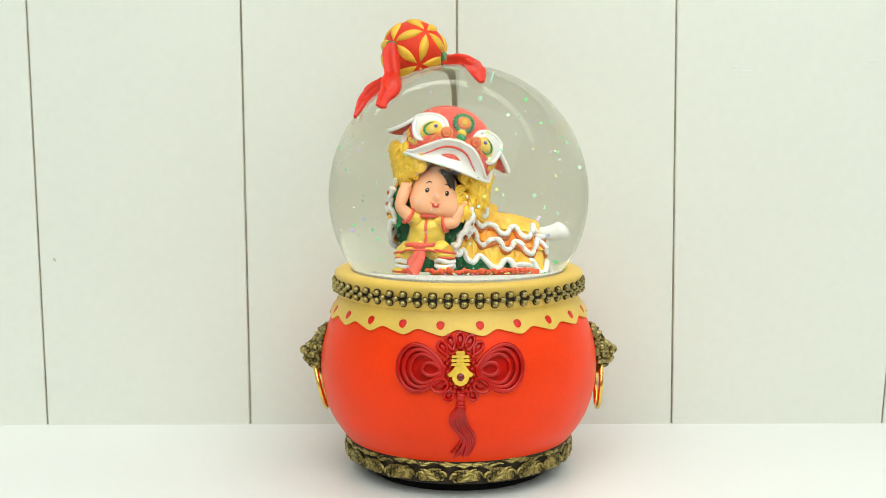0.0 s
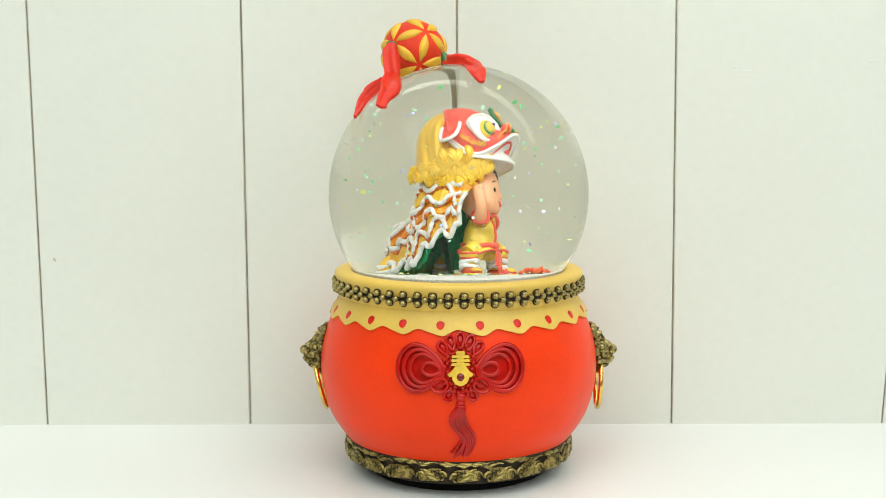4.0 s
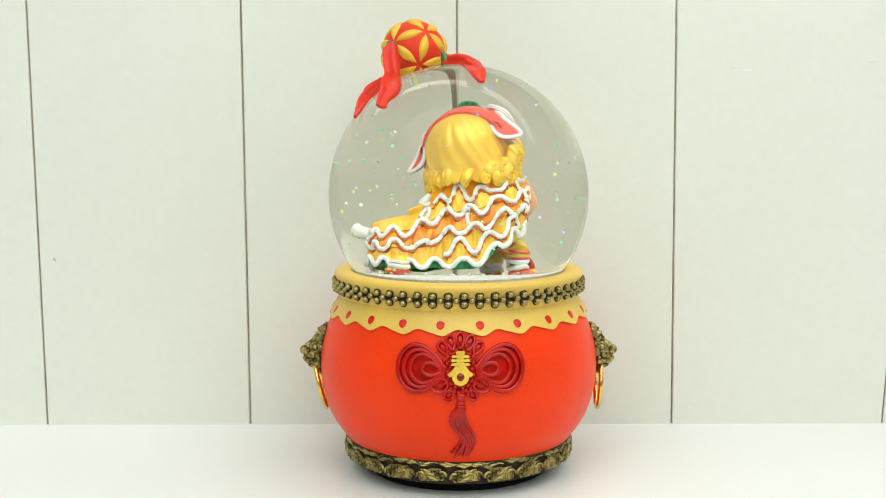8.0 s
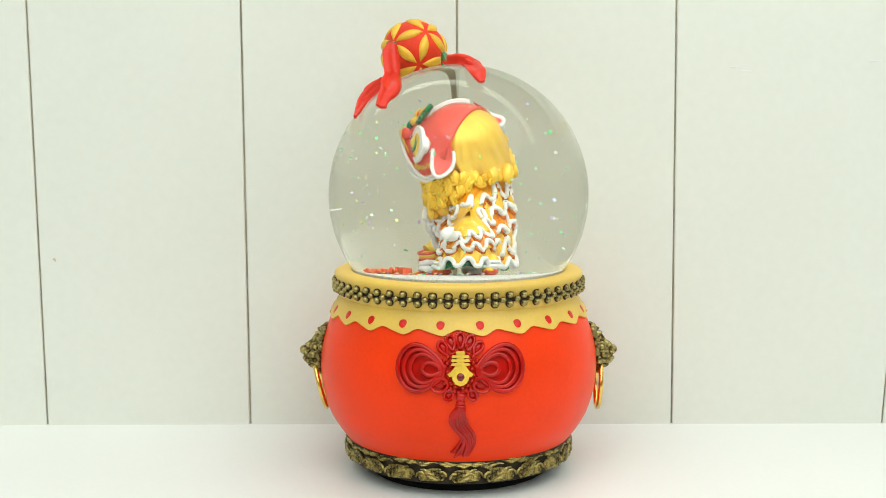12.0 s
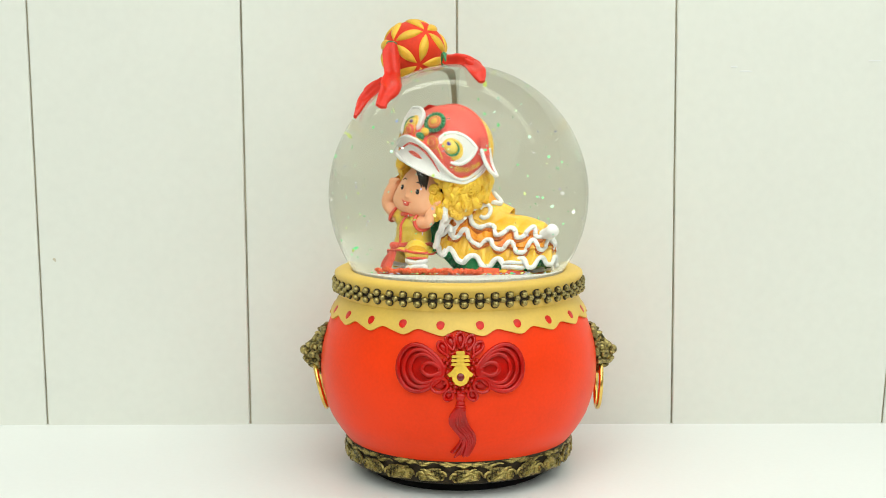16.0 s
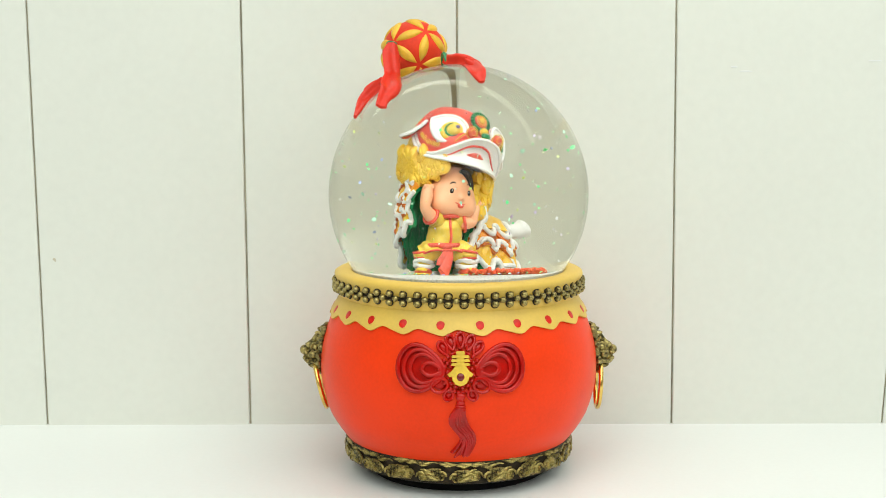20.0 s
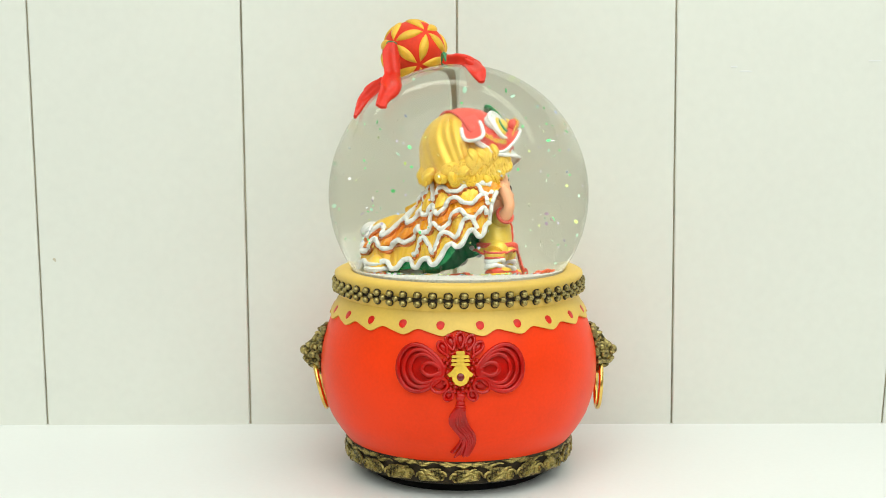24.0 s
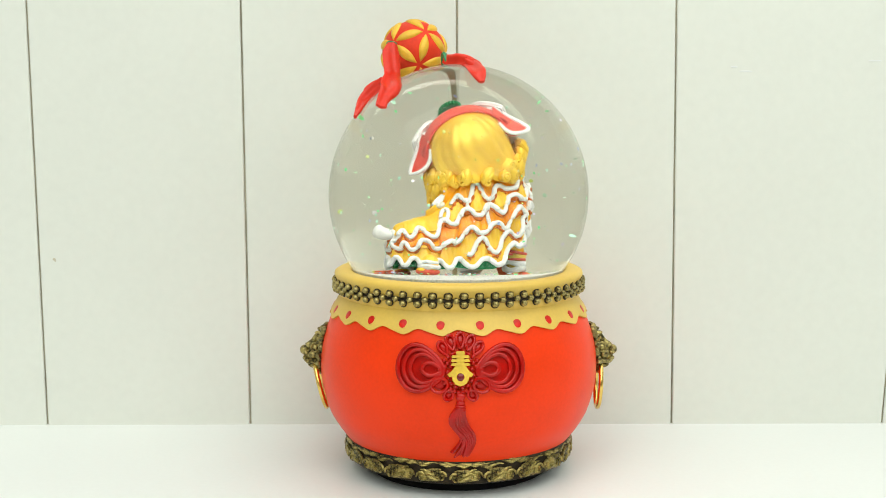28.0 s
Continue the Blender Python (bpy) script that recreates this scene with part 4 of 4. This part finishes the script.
        s("nose_ball", Shape().ball(tuple(c), (0.034, 0.032, 0.034), 0, 16)
          .tube([tuple(c + Vector((sx * 0.026 * (1 - k / 22) * math.cos(k * 0.55), -0.030 + 0.0003 * k, 0.026 * (1 - k / 22) * math.sin(k * 0.55)))) for k in range(17)], 0.0030, 6, 1)
          .tube([tuple(c + Vector((0.040 * math.cos(k * 0.4), -0.012, 0.040 * math.sin(k * 0.4)))) for k in range(16)], 0.0030, 6, 1, closed=True)
          .tube(spline([tuple(c + Vector((sx * 0.036, -0.006, -0.012))), tuple(c + Vector((sx * 0.058, 0.02, -0.050))), tuple(c + Vector((sx * 0.072, 0.045, -0.095)))], 5), 0.0045, 6, 1), [LRED, GOLD], "red nose ball with gold curls")
        # gilded scroll under the eye
        for j in range(5):
            t = sx * (0.50 + 0.072 * j)
            p = Vector(shell((t + 1) / 2, 0.115 + 0.012 * j))
            q = Vector(shell((t + sx * 0.02 + 1) / 2, 0.115 + 0.012 * j)) - p
            q.normalize()
            o = Vector((math.sin(t * 1.78), -math.cos(t * 1.78), 0.2)) * 0.010
            s("cheek_scroll", Shape().tube([tuple(p + o + q * ((0.004 + 0.0013 * k) * math.cos(k * 0.75 + j * 2.2)) + Vector((0, 0, (0.004 + 0.0013 * k) * math.sin(k * 0.75 + j * 2.2)))) for k in range(12)], 0.0040, 6), GOLD, "gold scroll")

        # ear flap that hangs from the crown and turns out at its end
        def ear(a, b):
            end = 1.0 if a < 0.72 else math.sqrt(max(0.02, 1 - ((a - 0.72) / 0.284) ** 2))
            half = (0.040 + 0.018 * math.sin(math.pi * min(1, a * 1.1))) * end * (2 * b - 1)
            x = 0.212 + 0.085 * a + 0.070 * a ** 3 - 0.62 * half * min(1, 0.3 + a)
            return (sx * x, 0.012 + half + 0.020 * a, 0.415 - 0.215 * a + 0.035 * a ** 4 - 0.25 * half)
        flap = Shape().grid(ear, 18, 8)
        flap.grid(lambda a, b: tuple(Vector(ear(a, b)) + Vector((-sx * 0.016, 0, -0.012))), 18, 8)
        s("ear", flap, LRED, "red ear flap")
        edge = [ear(0.28 + 0.72 * k / 14, 0.0) for k in range(15)] + [ear(1, k / 5) for k in range(1, 5)] + [ear(1 - 0.72 * k / 14, 1.0) for k in range(15)]
        s("ear_trim", Shape().tube(edge, fuzz(0.0125, 8), 8), FLUFF, "white edge of the ear flap")
    # beaded rosette on the brow, yellow and green bridge of the nose
    at = Matrix.Translation((0.0, -0.206, 0.438)) @ Matrix.Rotation(radians(-37), 4, "X")
    ruff = Shape().prism([(0.058 * math.cos(k * math.pi / 16), 0.058 * math.sin(k * math.pi / 16)) for k in range(32)], 0.022, bevel=0.08, at=at)
    for k in range(18):
        a = 2 * math.pi * k / 18
        ruff.ball((0.060 * math.cos(a), -0.014, 0.060 * math.sin(a)), (0.0125, 0.0150, 0.0125), 0, 8, at=at)
    s("rosette", ruff, GREEN, "green beaded rosette")
    s("rosette_centre", Shape().ball((0, -0.022, 0), (0.045, 0.014, 0.045), 0, 18, at=at).ball((0, -0.030, 0), (0.025, 0.016, 0.025), 1, 14, at=at)
      .tube([(0.036 * math.cos(k * 0.4), -0.033, 0.036 * math.sin(k * 0.4)) for k in range(16)], 0.0032, 6, 1, closed=True, at=at), [LRED, GOLD], "red and gold rosette centre")
    s("nose_bridge", Shape().ball((0, -0.288, 0.392), (0.030, 0.026, 0.026), 1, 14).ball((0, -0.322, 0.368), (0.034, 0.016, 0.022), 0, 14)
      .tube([(0.033 * k / 4, -0.338 + 0.0012 * k * k, 0.350) for k in range(-4, 5)], 0.005, 6, 1), [GREEN, GOLD], "green and gold nose bridge")

    # side masses of the mane and the curls on them
    sub("mane_side", Shape().ball((0.088, -0.050, 0.060), (0.068, 0.115, 0.115), 0, 18).ball((0.110, -0.02, -0.01), (0.034, 0.055, 0.060), 0, 14).ball((-0.280, -0.10, 0.225), (0.048, 0.115, 0.045), 0, 16).ball((-0.280, 0.05, 0.22), (0.065, 0.12, 0.06), 0, 16).ball((0.06, 0.09, 0.15), (0.075, 0.085, 0.06), 0, 16), HAIR)
    curl = Shape()
    curl.ball((0, 0.006, 0), (0.034, 0.026, 0.034), n=14)
    curl.tube([((0.030 - 0.0013 * k) * math.cos(k * 0.62), -0.013 - 0.0007 * k, (0.030 - 0.0013 * k) * math.sin(k * 0.62)) for k in range(17)], lambda v: 0.0105 - 0.003 * v, 8)
    curl.ball((0, -0.022, 0), (0.011, 0.010, 0.011), n=10)
    spiral = curl.mesh("curl", HAIR, scale=R)
    # hanging lock: a combed teardrop that ends in a small rolled tip
    lock = Shape().tube(spline([(0.004, 0.012, 0.046), (-0.006, -0.004, 0.028), (-0.008, -0.010, 0.0), (0.002, -0.012, -0.026), (0.014, -0.014, -0.036)], 4), lambda v: 0.012 + 0.021 * math.sin(math.pi * min(1.0, v * 0.86 + 0.08)) ** 1.2, 14)
    lock.tube(spline([(0.010, -0.006, 0.046), (0.010, -0.026, 0.020), (0.004, -0.036, -0.004), (0.010, -0.036, -0.024)], 4), lambda v: 0.004 + 0.009 * math.sin(math.pi * v), 8)
    lock.tube([(0.012 + (0.017 - 0.001 * k) * math.cos(k * 0.65 - 2.4), -0.026 - 0.0008 * k, -0.028 + (0.017 - 0.001 * k) * math.sin(k * 0.65 - 2.4)) for k in range(13)], lambda v: 0.0085 - 0.003 * v, 7)
    hanging = lock.mesh("curl", HAIR, scale=R)
    rnd = random.Random(3)

    def set_curl(p, yaw, size):
        """Two locks for each spiral curl; the locks hang down."""
        if rnd.random() < 0.30:
            me, roll = spiral, rnd.uniform(-180, 180)
        else:
            me, roll = hanging, rnd.uniform(-38, 38)
        flip = Matrix.Diagonal((rnd.choice((-1, 1)), 1, 1, 1))
        part("curl", me, None, figure, at=Matrix.Translation(p * R) @ Matrix.Rotation(yaw, 4, "Z") @ Matrix.Rotation(radians(roll), 4, "Y") @ Matrix.Scale(size, 4) @ flip)

    def hang(az, z, size, rx=0.245, ry=0.212):
        set_curl(Vector((-0.112 + rx * math.cos(az), -0.008 + ry * math.sin(az), z)), az + math.pi / 2, size)
    for deg in (44, 76, 106, 132):
        hang(radians(deg), 0.174, 1.12, 0.252, 0.222)
    for row, (z, first, last, step) in enumerate(((0.315, 182, 232, 13), (0.275, 160, 246, 12.5), (0.232, 148, 250, 12.5), (0.190, 146, 244, 12.5), (0.158, 158, 226, 13))):
        deg = first + 6 * (row % 2)
        while deg <= last:
            front = max(0.0, (deg - 205) / 40)
            hang(radians(deg + rnd.uniform(-3, 3)), z + 0.02 * front + 0.010 * rnd.uniform(-1, 1), rnd.uniform(0.86, 1.08), 0.252 - 0.009 * row, 0.216)
            deg += step
    for row in range(7):
        z = 0.165 - 0.036 * row
        deg = -54 + 7 * (row % 2)
        last = (70, 62, 50, 32, 14, 0, -10)[row]
        while deg <= last:
            rx = 0.262 - 0.006 * row + 0.02 * math.cos(radians(deg + 20))
            hang(radians(deg + rnd.uniform(-4, 4)), z + 0.014 * rnd.uniform(-1, 1), rnd.uniform(0.78, 1.06), rx - (0.03 if deg < -46 else 0.0), 0.212)
            deg += 12
    for k in range(30):
        p = Vector((-0.200 - 0.0145 * (k % 10), -0.256 + 0.0165 * (k % 10), 0.300 - 0.009 * (k % 10) - 0.028 * (k // 10) + 0.012 * rnd.uniform(-1, 1)))
        set_curl(p, radians(rnd.uniform(-70, -20)), rnd.uniform(0.7, 0.95))


def build_doll():
    d = Shape()
    skin, black, shirt, sash, white, gold, teeth_glint = range(7)
    H = Matrix.Translation((-0.126, -0.168, 0.052)) @ Matrix.Rotation(radians(8), 4, "Z") @ Matrix.Rotation(radians(10), 4, "Y")
    swells = ((0.66, -0.60, -0.42, 0.036, 0.46), (-0.66, -0.60, -0.42, 0.036, 0.46), (0, -0.99, 0.0, 0.020, 0.11), (0, -0.86, -0.50, 0.018, 0.34), (0, -0.80, 0.60, 0.008, 0.5), (0.42, -0.88, 0.18, -0.004, 0.18), (-0.42, -0.88, 0.18, -0.004, 0.18))

    def face(x, y, z):
        n = Vector((x, y, z)).normalized()
        r = sum(a * math.exp(-((n - Vector((p, q, w)).normalized()).length / s) ** 2) for p, q, w, a, s in swells)
        return Vector((n.x * (0.150 - 0.022 * max(0.0, n.z)), n.y * 0.120, n.z * (0.185 if n.z > 0 else 0.134))) + n * r
    d.grid(lambda a, b: tuple(face(math.sin(math.pi * b) * math.cos(2 * math.pi * a), math.sin(math.pi * b) * math.sin(2 * math.pi * a), math.cos(math.pi * b))), 64, 48, skin, wrap_u=True, at=H)
    for s in (-1, 1):
        e = face(s * 0.40, -0.88, 0.19)
        d.ball(tuple(e + Vector((0, 0.001, 0))), (0.0140, 0.008, 0.0170), black, 14, at=H)
        # eye highlight modelled as a tiny white ball
        d.ball(tuple(e + Vector((-0.004, -0.007, 0.006))), (0.0034, 0.002, 0.0040), teeth_glint, 8, at=H)
        brow = [face(s * 0.42 + 0.14 * j, -0.86, 0.52 - 0.06 * j * j) for j in (-1, -0.5, 0, 0.5, 1)]
        d.tube([tuple(p) for p in brow], lambda v: 0.0022 + 0.0024 * math.sin(math.pi * v), 6, black, at=H)
        d.ball((s * 0.145, -0.01, -0.005), (0.022, 0.026, 0.036), skin, 12, at=H)
        d.tube([(s * 0.163, -0.012 + 0.016 * math.cos(k * 0.6), -0.005 + 0.024 * math.sin(k * 0.6)) for k in range(9)], 0.005, 6, skin, at=H)
    grin = [face(0.22 * j, -0.95, -0.26 + 0.06 * j * j) + Vector((0, -0.002, 0)) for j in (-1, -0.6, -0.2, 0.2, 0.6, 1)]
    d.tube([tuple(p) for p in grin], lambda v: 0.0022 + 0.0020 * math.sin(math.pi * v), 6, sash, at=H)
    m = face(0.02, -0.95, -0.31)
    d.ball(tuple(m), (0.0225, 0.009, 0.0150), sash, 14, at=H)
    d.ball(tuple(m + Vector((0, -0.006, 0.006))), (0.0095, 0.004, 0.0036), teeth_glint, 10, at=H)
    # black fringe under the mask
    d.ball((0.035, 0.045, 0.05), (0.118, 0.092, 0.105), black, 22, at=H)
    for x, ln in ((0.012, 0.08), (0.030, 0.12), (0.050, 0.17), (0.068, 0.20), (0.086, 0.19), (0.102, 0.18), (0.116, 0.20)):
        d.tube([tuple(face(x * 5.5 + 0.05 * k / 5, -0.62, 1.0 - 3.6 * ln * k / 5) + Vector((0, -0.003, 0.002))) for k in range(6)], lambda v: 0.019 * (1 - v ** 2) + 0.002, 8, black, at=H)
    d.ball((0.132, 0.0, 0.0), (0.018, 0.05, 0.05), black, 12, at=H)

    # jacket with soft folds, front placket and standing collar
    def coat(a, b):
        az = 2 * math.pi * a
        r = ramp(b, [(0, 0.114), (0.25, 0.113), (0.60, 0.106), (0.85, 0.088), (1.0, 0.055)])
        r *= 1 + 0.055 * noise.noise(Vector((math.cos(az) * 1.6, math.sin(az) * 1.6, b * 4.0))) + 0.018 * math.sin(6 * az + 7 * b) * (1 - b)
        return (-0.183 + 0.025 * b + r * math.cos(az), -0.192 + r * 0.86 * math.sin(az), -0.245 + 0.180 * b)
    d.grid(coat, 48, 18, shirt, wrap_u=True)
    d.tube([Vector(coat(0.745 + 0.01 * math.sin(k * 0.5), k / 12)) + Vector((0, -0.004, 0)) for k in range(13)], 0.0082, 7, sash)
    d.tube([(-0.158 + 0.066 * math.cos(k * 0.35), -0.200 + 0.070 * math.sin(k * 0.35), -0.068 - 0.010 * math.sin(k * 0.35)) for k in range(18)], 0.0125, 8, sash, closed=True)
    d.tube([(-0.184 + 0.118 * math.cos(k * 0.35), -0.192 + 0.102 * math.sin(k * 0.35), -0.238 + 0.003 * math.sin(k * 1.7)) for k in range(18)], 0.0165, 8, sash, closed=True)
    # skirt of the jacket below the belt, with a piped hem
    d.grid(lambda a, b: (-0.184 + (0.112 + 0.040 * b) * math.cos(2 * math.pi * a), -0.192 + (0.098 + 0.034 * b) * math.sin(2 * math.pi * a), -0.238 - 0.042 * b - 0.014 * b * math.cos(4 * math.pi * a + 0.5) - 0.004 * b * math.sin(12 * math.pi * a)), 48, 6, shirt, wrap_u=True)
    d.tube([(-0.184 + 0.152 * math.cos(k * math.pi / 24), -0.192 + 0.132 * math.sin(k * math.pi / 24), -0.280 - 0.014 * math.cos(k * math.pi / 12 + 0.5) - 0.004 * math.sin(k * math.pi / 4)) for k in range(48)], 0.0065, 7, sash, closed=True)
    # arms lifted to the mane
    for cuff, elbow, hand, root in (((-0.282, -0.232, -0.058), (-0.330, -0.252, -0.005), (-0.302, -0.222, 0.102), (-0.215, -0.205, -0.105)), ((-0.058, -0.220, -0.102), (-0.008, -0.212, -0.098), (0.026, -0.178, -0.010), (-0.135, -0.200, -0.110))):
        cuff, elbow, hand, root = Vector(cuff), Vector(elbow), Vector(hand), Vector(root)
        way = (cuff - root).normalized()
        d.tube(spline([root, root.lerp(cuff, 0.5) + Vector((0, 0, 0.012)), cuff], 5), lambda v: 0.050 + 0.006 * math.sin(5 * v), 14, shirt)
        side = way.orthogonal().normalized()
        other = way.cross(side)
        d.tube([cuff + side * (0.051 * math.cos(k * 0.45)) + other * (0.051 * math.sin(k * 0.45)) for k in range(14)], 0.0105, 7, sash, closed=True)
        d.tube(spline([root.lerp(cuff, 0.7), cuff, elbow, elbow.lerp(hand, 0.45) + Vector((-0.004, -0.006, 0)), hand], 6), lambda v: 0.041 - 0.007 * v + 0.003 * math.sin(9 * v), 16, skin)
        d.ball(tuple(hand), (0.036, 0.034, 0.038), skin, 16)
        up = (hand - elbow).normalized()
        for j in range(4):
            base = hand + up * 0.012 + Vector((-0.024 + 0.016 * j, -0.022, 0))
            d.tube([base, base + up * 0.012 + Vector((0, -0.004, 0)), base + up * 0.022 + Vector((0, 0.012, 0))], 0.0095, 7, skin)
    # knotted belt with two hanging ends
    d.ball((-0.206, -0.298, -0.248), (0.040, 0.028, 0.026), sash, 14)
    d.ball((-0.236, -0.292, -0.240), (0.026, 0.020, 0.020), sash, 12)
    d.tube(spline([(-0.200, -0.312, -0.255), (-0.205, -0.330, -0.31), (-0.232, -0.345, -0.37), (-0.258, -0.362, -0.415), (-0.272, -0.378, -0.425)], 6), lambda v: 0.024 + 0.022 * v, 10, sash, up=lambda p: (0, -1, 0.2), flat=0.30)
    d.tube(spline([(-0.212, -0.305, -0.255), (-0.232, -0.325, -0.30), (-0.262, -0.335, -0.34), (-0.268, -0.340, -0.37)], 6), lambda v: 0.018 + 0.012 * v, 10, sash, up=lambda p: (0, -1, 0.2), flat=0.30)
    # full trousers tied at the knee, bound shins, shoes
    for fx, fy, yaw in ((-0.303, -0.168, -38), (-0.060, -0.262, 8)):
        hip = Vector((-0.185 + 0.45 * (fx + 0.185), -0.188, -0.255))
        knee = Vector((fx, fy, -0.300))
        d.tube(spline([hip, hip.lerp(knee, 0.5) + Vector((0, -0.010, 0.004)), knee], 5), lambda v: 0.072 - 0.004 * v + 0.003 * math.sin(14 * v), 18, shirt)
        d.ball(tuple(knee), (0.068, 0.066, 0.032), shirt, 18)
        d.tube([knee + Vector((0.066 * math.cos(k * 0.42), 0.064 * math.sin(k * 0.42), 0.024 + 0.012 * math.cos(k * 0.42) * (1 if fx < -0.2 else -1))) for k in range(15)], 0.0080, 7, sash, closed=True)
        d.tube([knee + Vector((0.060 * math.cos(k * 0.42), 0.058 * math.sin(k * 0.42), -0.018)) for k in range(15)], 0.0070, 6, sash, closed=True)
        d.ball((fx, fy, -0.355), (0.050, 0.050, 0.060), shirt, 14)
        for j, z in enumerate((-0.338, -0.372)):
            d.tube([(fx + 0.053 * math.cos(k * 0.42), fy + 0.052 * math.sin(k * 0.42), z + 0.008 * math.sin(k * 0.84 + 2 * j)) for k in range(15)], lambda v: 0.0165 + 0.003 * math.sin(v * 19), 8, white, closed=True)
        at = Matrix.Translation((fx, fy, PLATE)) @ Matrix.Rotation(radians(yaw), 4, "Z")
        d.ball((0, -0.030, 0.028), (0.054, 0.094, 0.030), sash, 18, at=at)
        d.ball((0, -0.076, 0.034), (0.042, 0.046, 0.023), gold, 14, at=at)
        d.tube([(0.055 * math.cos(k * 0.35), -0.030 + 0.095 * math.sin(k * 0.35), 0.010) for k in range(18)], 0.008, 6, gold, closed=True, at=at)
    sub("doll", d, [SKIN, BLACK, SHIRT, SASH, FLUFF, GOLD, LWHITE], "painted resin doll in yellow suit lifting the lion mask")


def build_firecrackers():
    path = spline([((0.500 + 0.012 * math.sin(k * 1.7)) * math.cos(radians(-105 + 12.5 * k)), (0.500 + 0.012 * math.sin(k * 1.7)) * math.sin(radians(-105 + 12.5 * k)), -0.425) for k in range(6)] + [(0.425, -0.215, -0.425), (0.405, -0.140, -0.425)], 6)
    rnd = random.Random(6)
    stick = Shape().tube([(0, 0, -0.028), (0, 0, 0.028)], 0.0135, 8).ball((0, 0, 0.030), 0.007, n=6).mesh("firecracker", CRACKER, scale=R)
    sub("firecracker_cord", Shape().tube(path, 0.014, 6), CRACKER, "coral red string of firecrackers on the snow")
    for i, p in enumerate(path[:-1]):
        t = (path[min(i + 1, len(path) - 1)] - path[max(0, i - 1)]).normalized()
        for s in (-1, 1):
            yaw = math.atan2(t.y, t.x) + s * radians(90 + rnd.uniform(-35, 35))
            at = Matrix.Translation(Vector((p.x + 0.022 * math.cos(yaw), p.y + 0.022 * math.sin(yaw), p.z + rnd.uniform(0.002, 0.020))) * R) @ Matrix.Rotation(yaw, 4, "Z") @ Matrix.Rotation(radians(90 + rnd.uniform(-30, 8)), 4, "Y")
            part("firecracker", stick, None, figure, at=at)
    at = Matrix.Translation((0.430, -0.071, -0.410)) @ Matrix.Rotation(radians(60), 4, "Z") @ Matrix.Rotation(radians(5), 4, "Y")
    pack = Shape().box(-0.066, 0.066, -0.032, 0.032, -0.024, 0.024, 0, at)
    for k in (-0.057, 0.057):
        pack.box(k - 0.005, k + 0.005, -0.0335, 0.0335, -0.0255, 0.0255, 1, at)
    sub("red_packet", pack, [CRACKER, SASH], "red packet at the end of the firecrackers")


build_cape()
build_lion_head()
build_doll()
build_firecrackers()

# ---- glitter ----
FLECKS = []


def build_glitter():
    hexes = []
    for m in FLAKES:
        s = Shape()
        s.put([(0, 0, 0.10)] + [(math.cos(k * math.pi / 3), math.sin(k * math.pi / 3), 0) for k in range(6)] + [(0, 0, -0.10)],
              [(0, 1 + k, 1 + (k + 1) % 6) for k in range(6)] + [(7, 1 + (k + 1) % 6, 1 + k) for k in range(6)])
        hexes.append(s.mesh("glitter_flake", m, smooth=False))
    rnd = random.Random(21)
    for i in range(260):
        r = 0.80 * rnd.random() ** 0.5
        z = rnd.uniform(-0.42, 0.62) * (1 if rnd.random() < 0.5 else 0.7) - 0.02
        r = min(r, math.sqrt(max(0.02, 0.58 - z * z)))
        if r < 0.50 and -0.4 < z < 0.5:
            r = rnd.uniform(0.52, 0.80)
            r = min(r, math.sqrt(max(0.02, 0.58 - z * z)))
        ob = part("glitter_flake", hexes[(0, 0, 1, 1, 2, 3, 0, 5, 1, 4)[i % 10]], None, globe)
        size = rnd.choice((0.00026, 0.00032, 0.00040, 0.00058))
        ob.scale = (size, size, size)
        FLECKS.append((ob, r, z, rnd.uniform(0, 360), rnd.uniform(6, 20), rnd.uniform(0, 6.28), rnd.uniform(0.02, 0.08), [rnd.uniform(0, 360) for _ in range(3)], [rnd.uniform(-50, 50) for _ in range(3)]))
    # settled glitter on the snow
    bed = Shape()
    for i in range(520):
        a, r = rnd.uniform(0, 6.283), 0.64 * math.sqrt(rnd.random())
        c = Vector((r * math.cos(a), r * math.sin(a), -0.434))
        k = rnd.uniform(0.006, 0.015)
        t = Euler((rnd.uniform(-0.5, 0.5), rnd.uniform(-0.5, 0.5), a)).to_matrix()
        bed.put([tuple(c + t @ Vector((k * math.cos(j * math.pi / 3), k * math.sin(j * math.pi / 3), 0))) for j in range(6)], [tuple(range(6))], i % 6)
    tagged(sub("settled_glitter", bed, FLAKES, "glitter settled on the snow"), kind="stuff")


build_glitter()
TURN0, SPEED = -6.0, 19.42


def motions():
    walk(figure, [(t, pose(0, 0, ZF, 0, 0, TURN0 + SPEED * t)) for t in range(0, 29, 2)])
    for ob, r, z, a0, w, ph, amp, spin, rate in FLECKS:
        rows = []
        for t in range(0, 29, 1):
            a = radians(a0 + w * t)
            rr = r + 0.02 * math.sin(0.5 * t + ph)
            rows.append((t, pose(rr * R * math.cos(a), rr * R * math.sin(a), ZC + R * (z + amp * math.sin(0.23 * t + ph)), *[s + k * t for s, k in zip(spin, rate)])))
        walk(ob, rows)


motions()
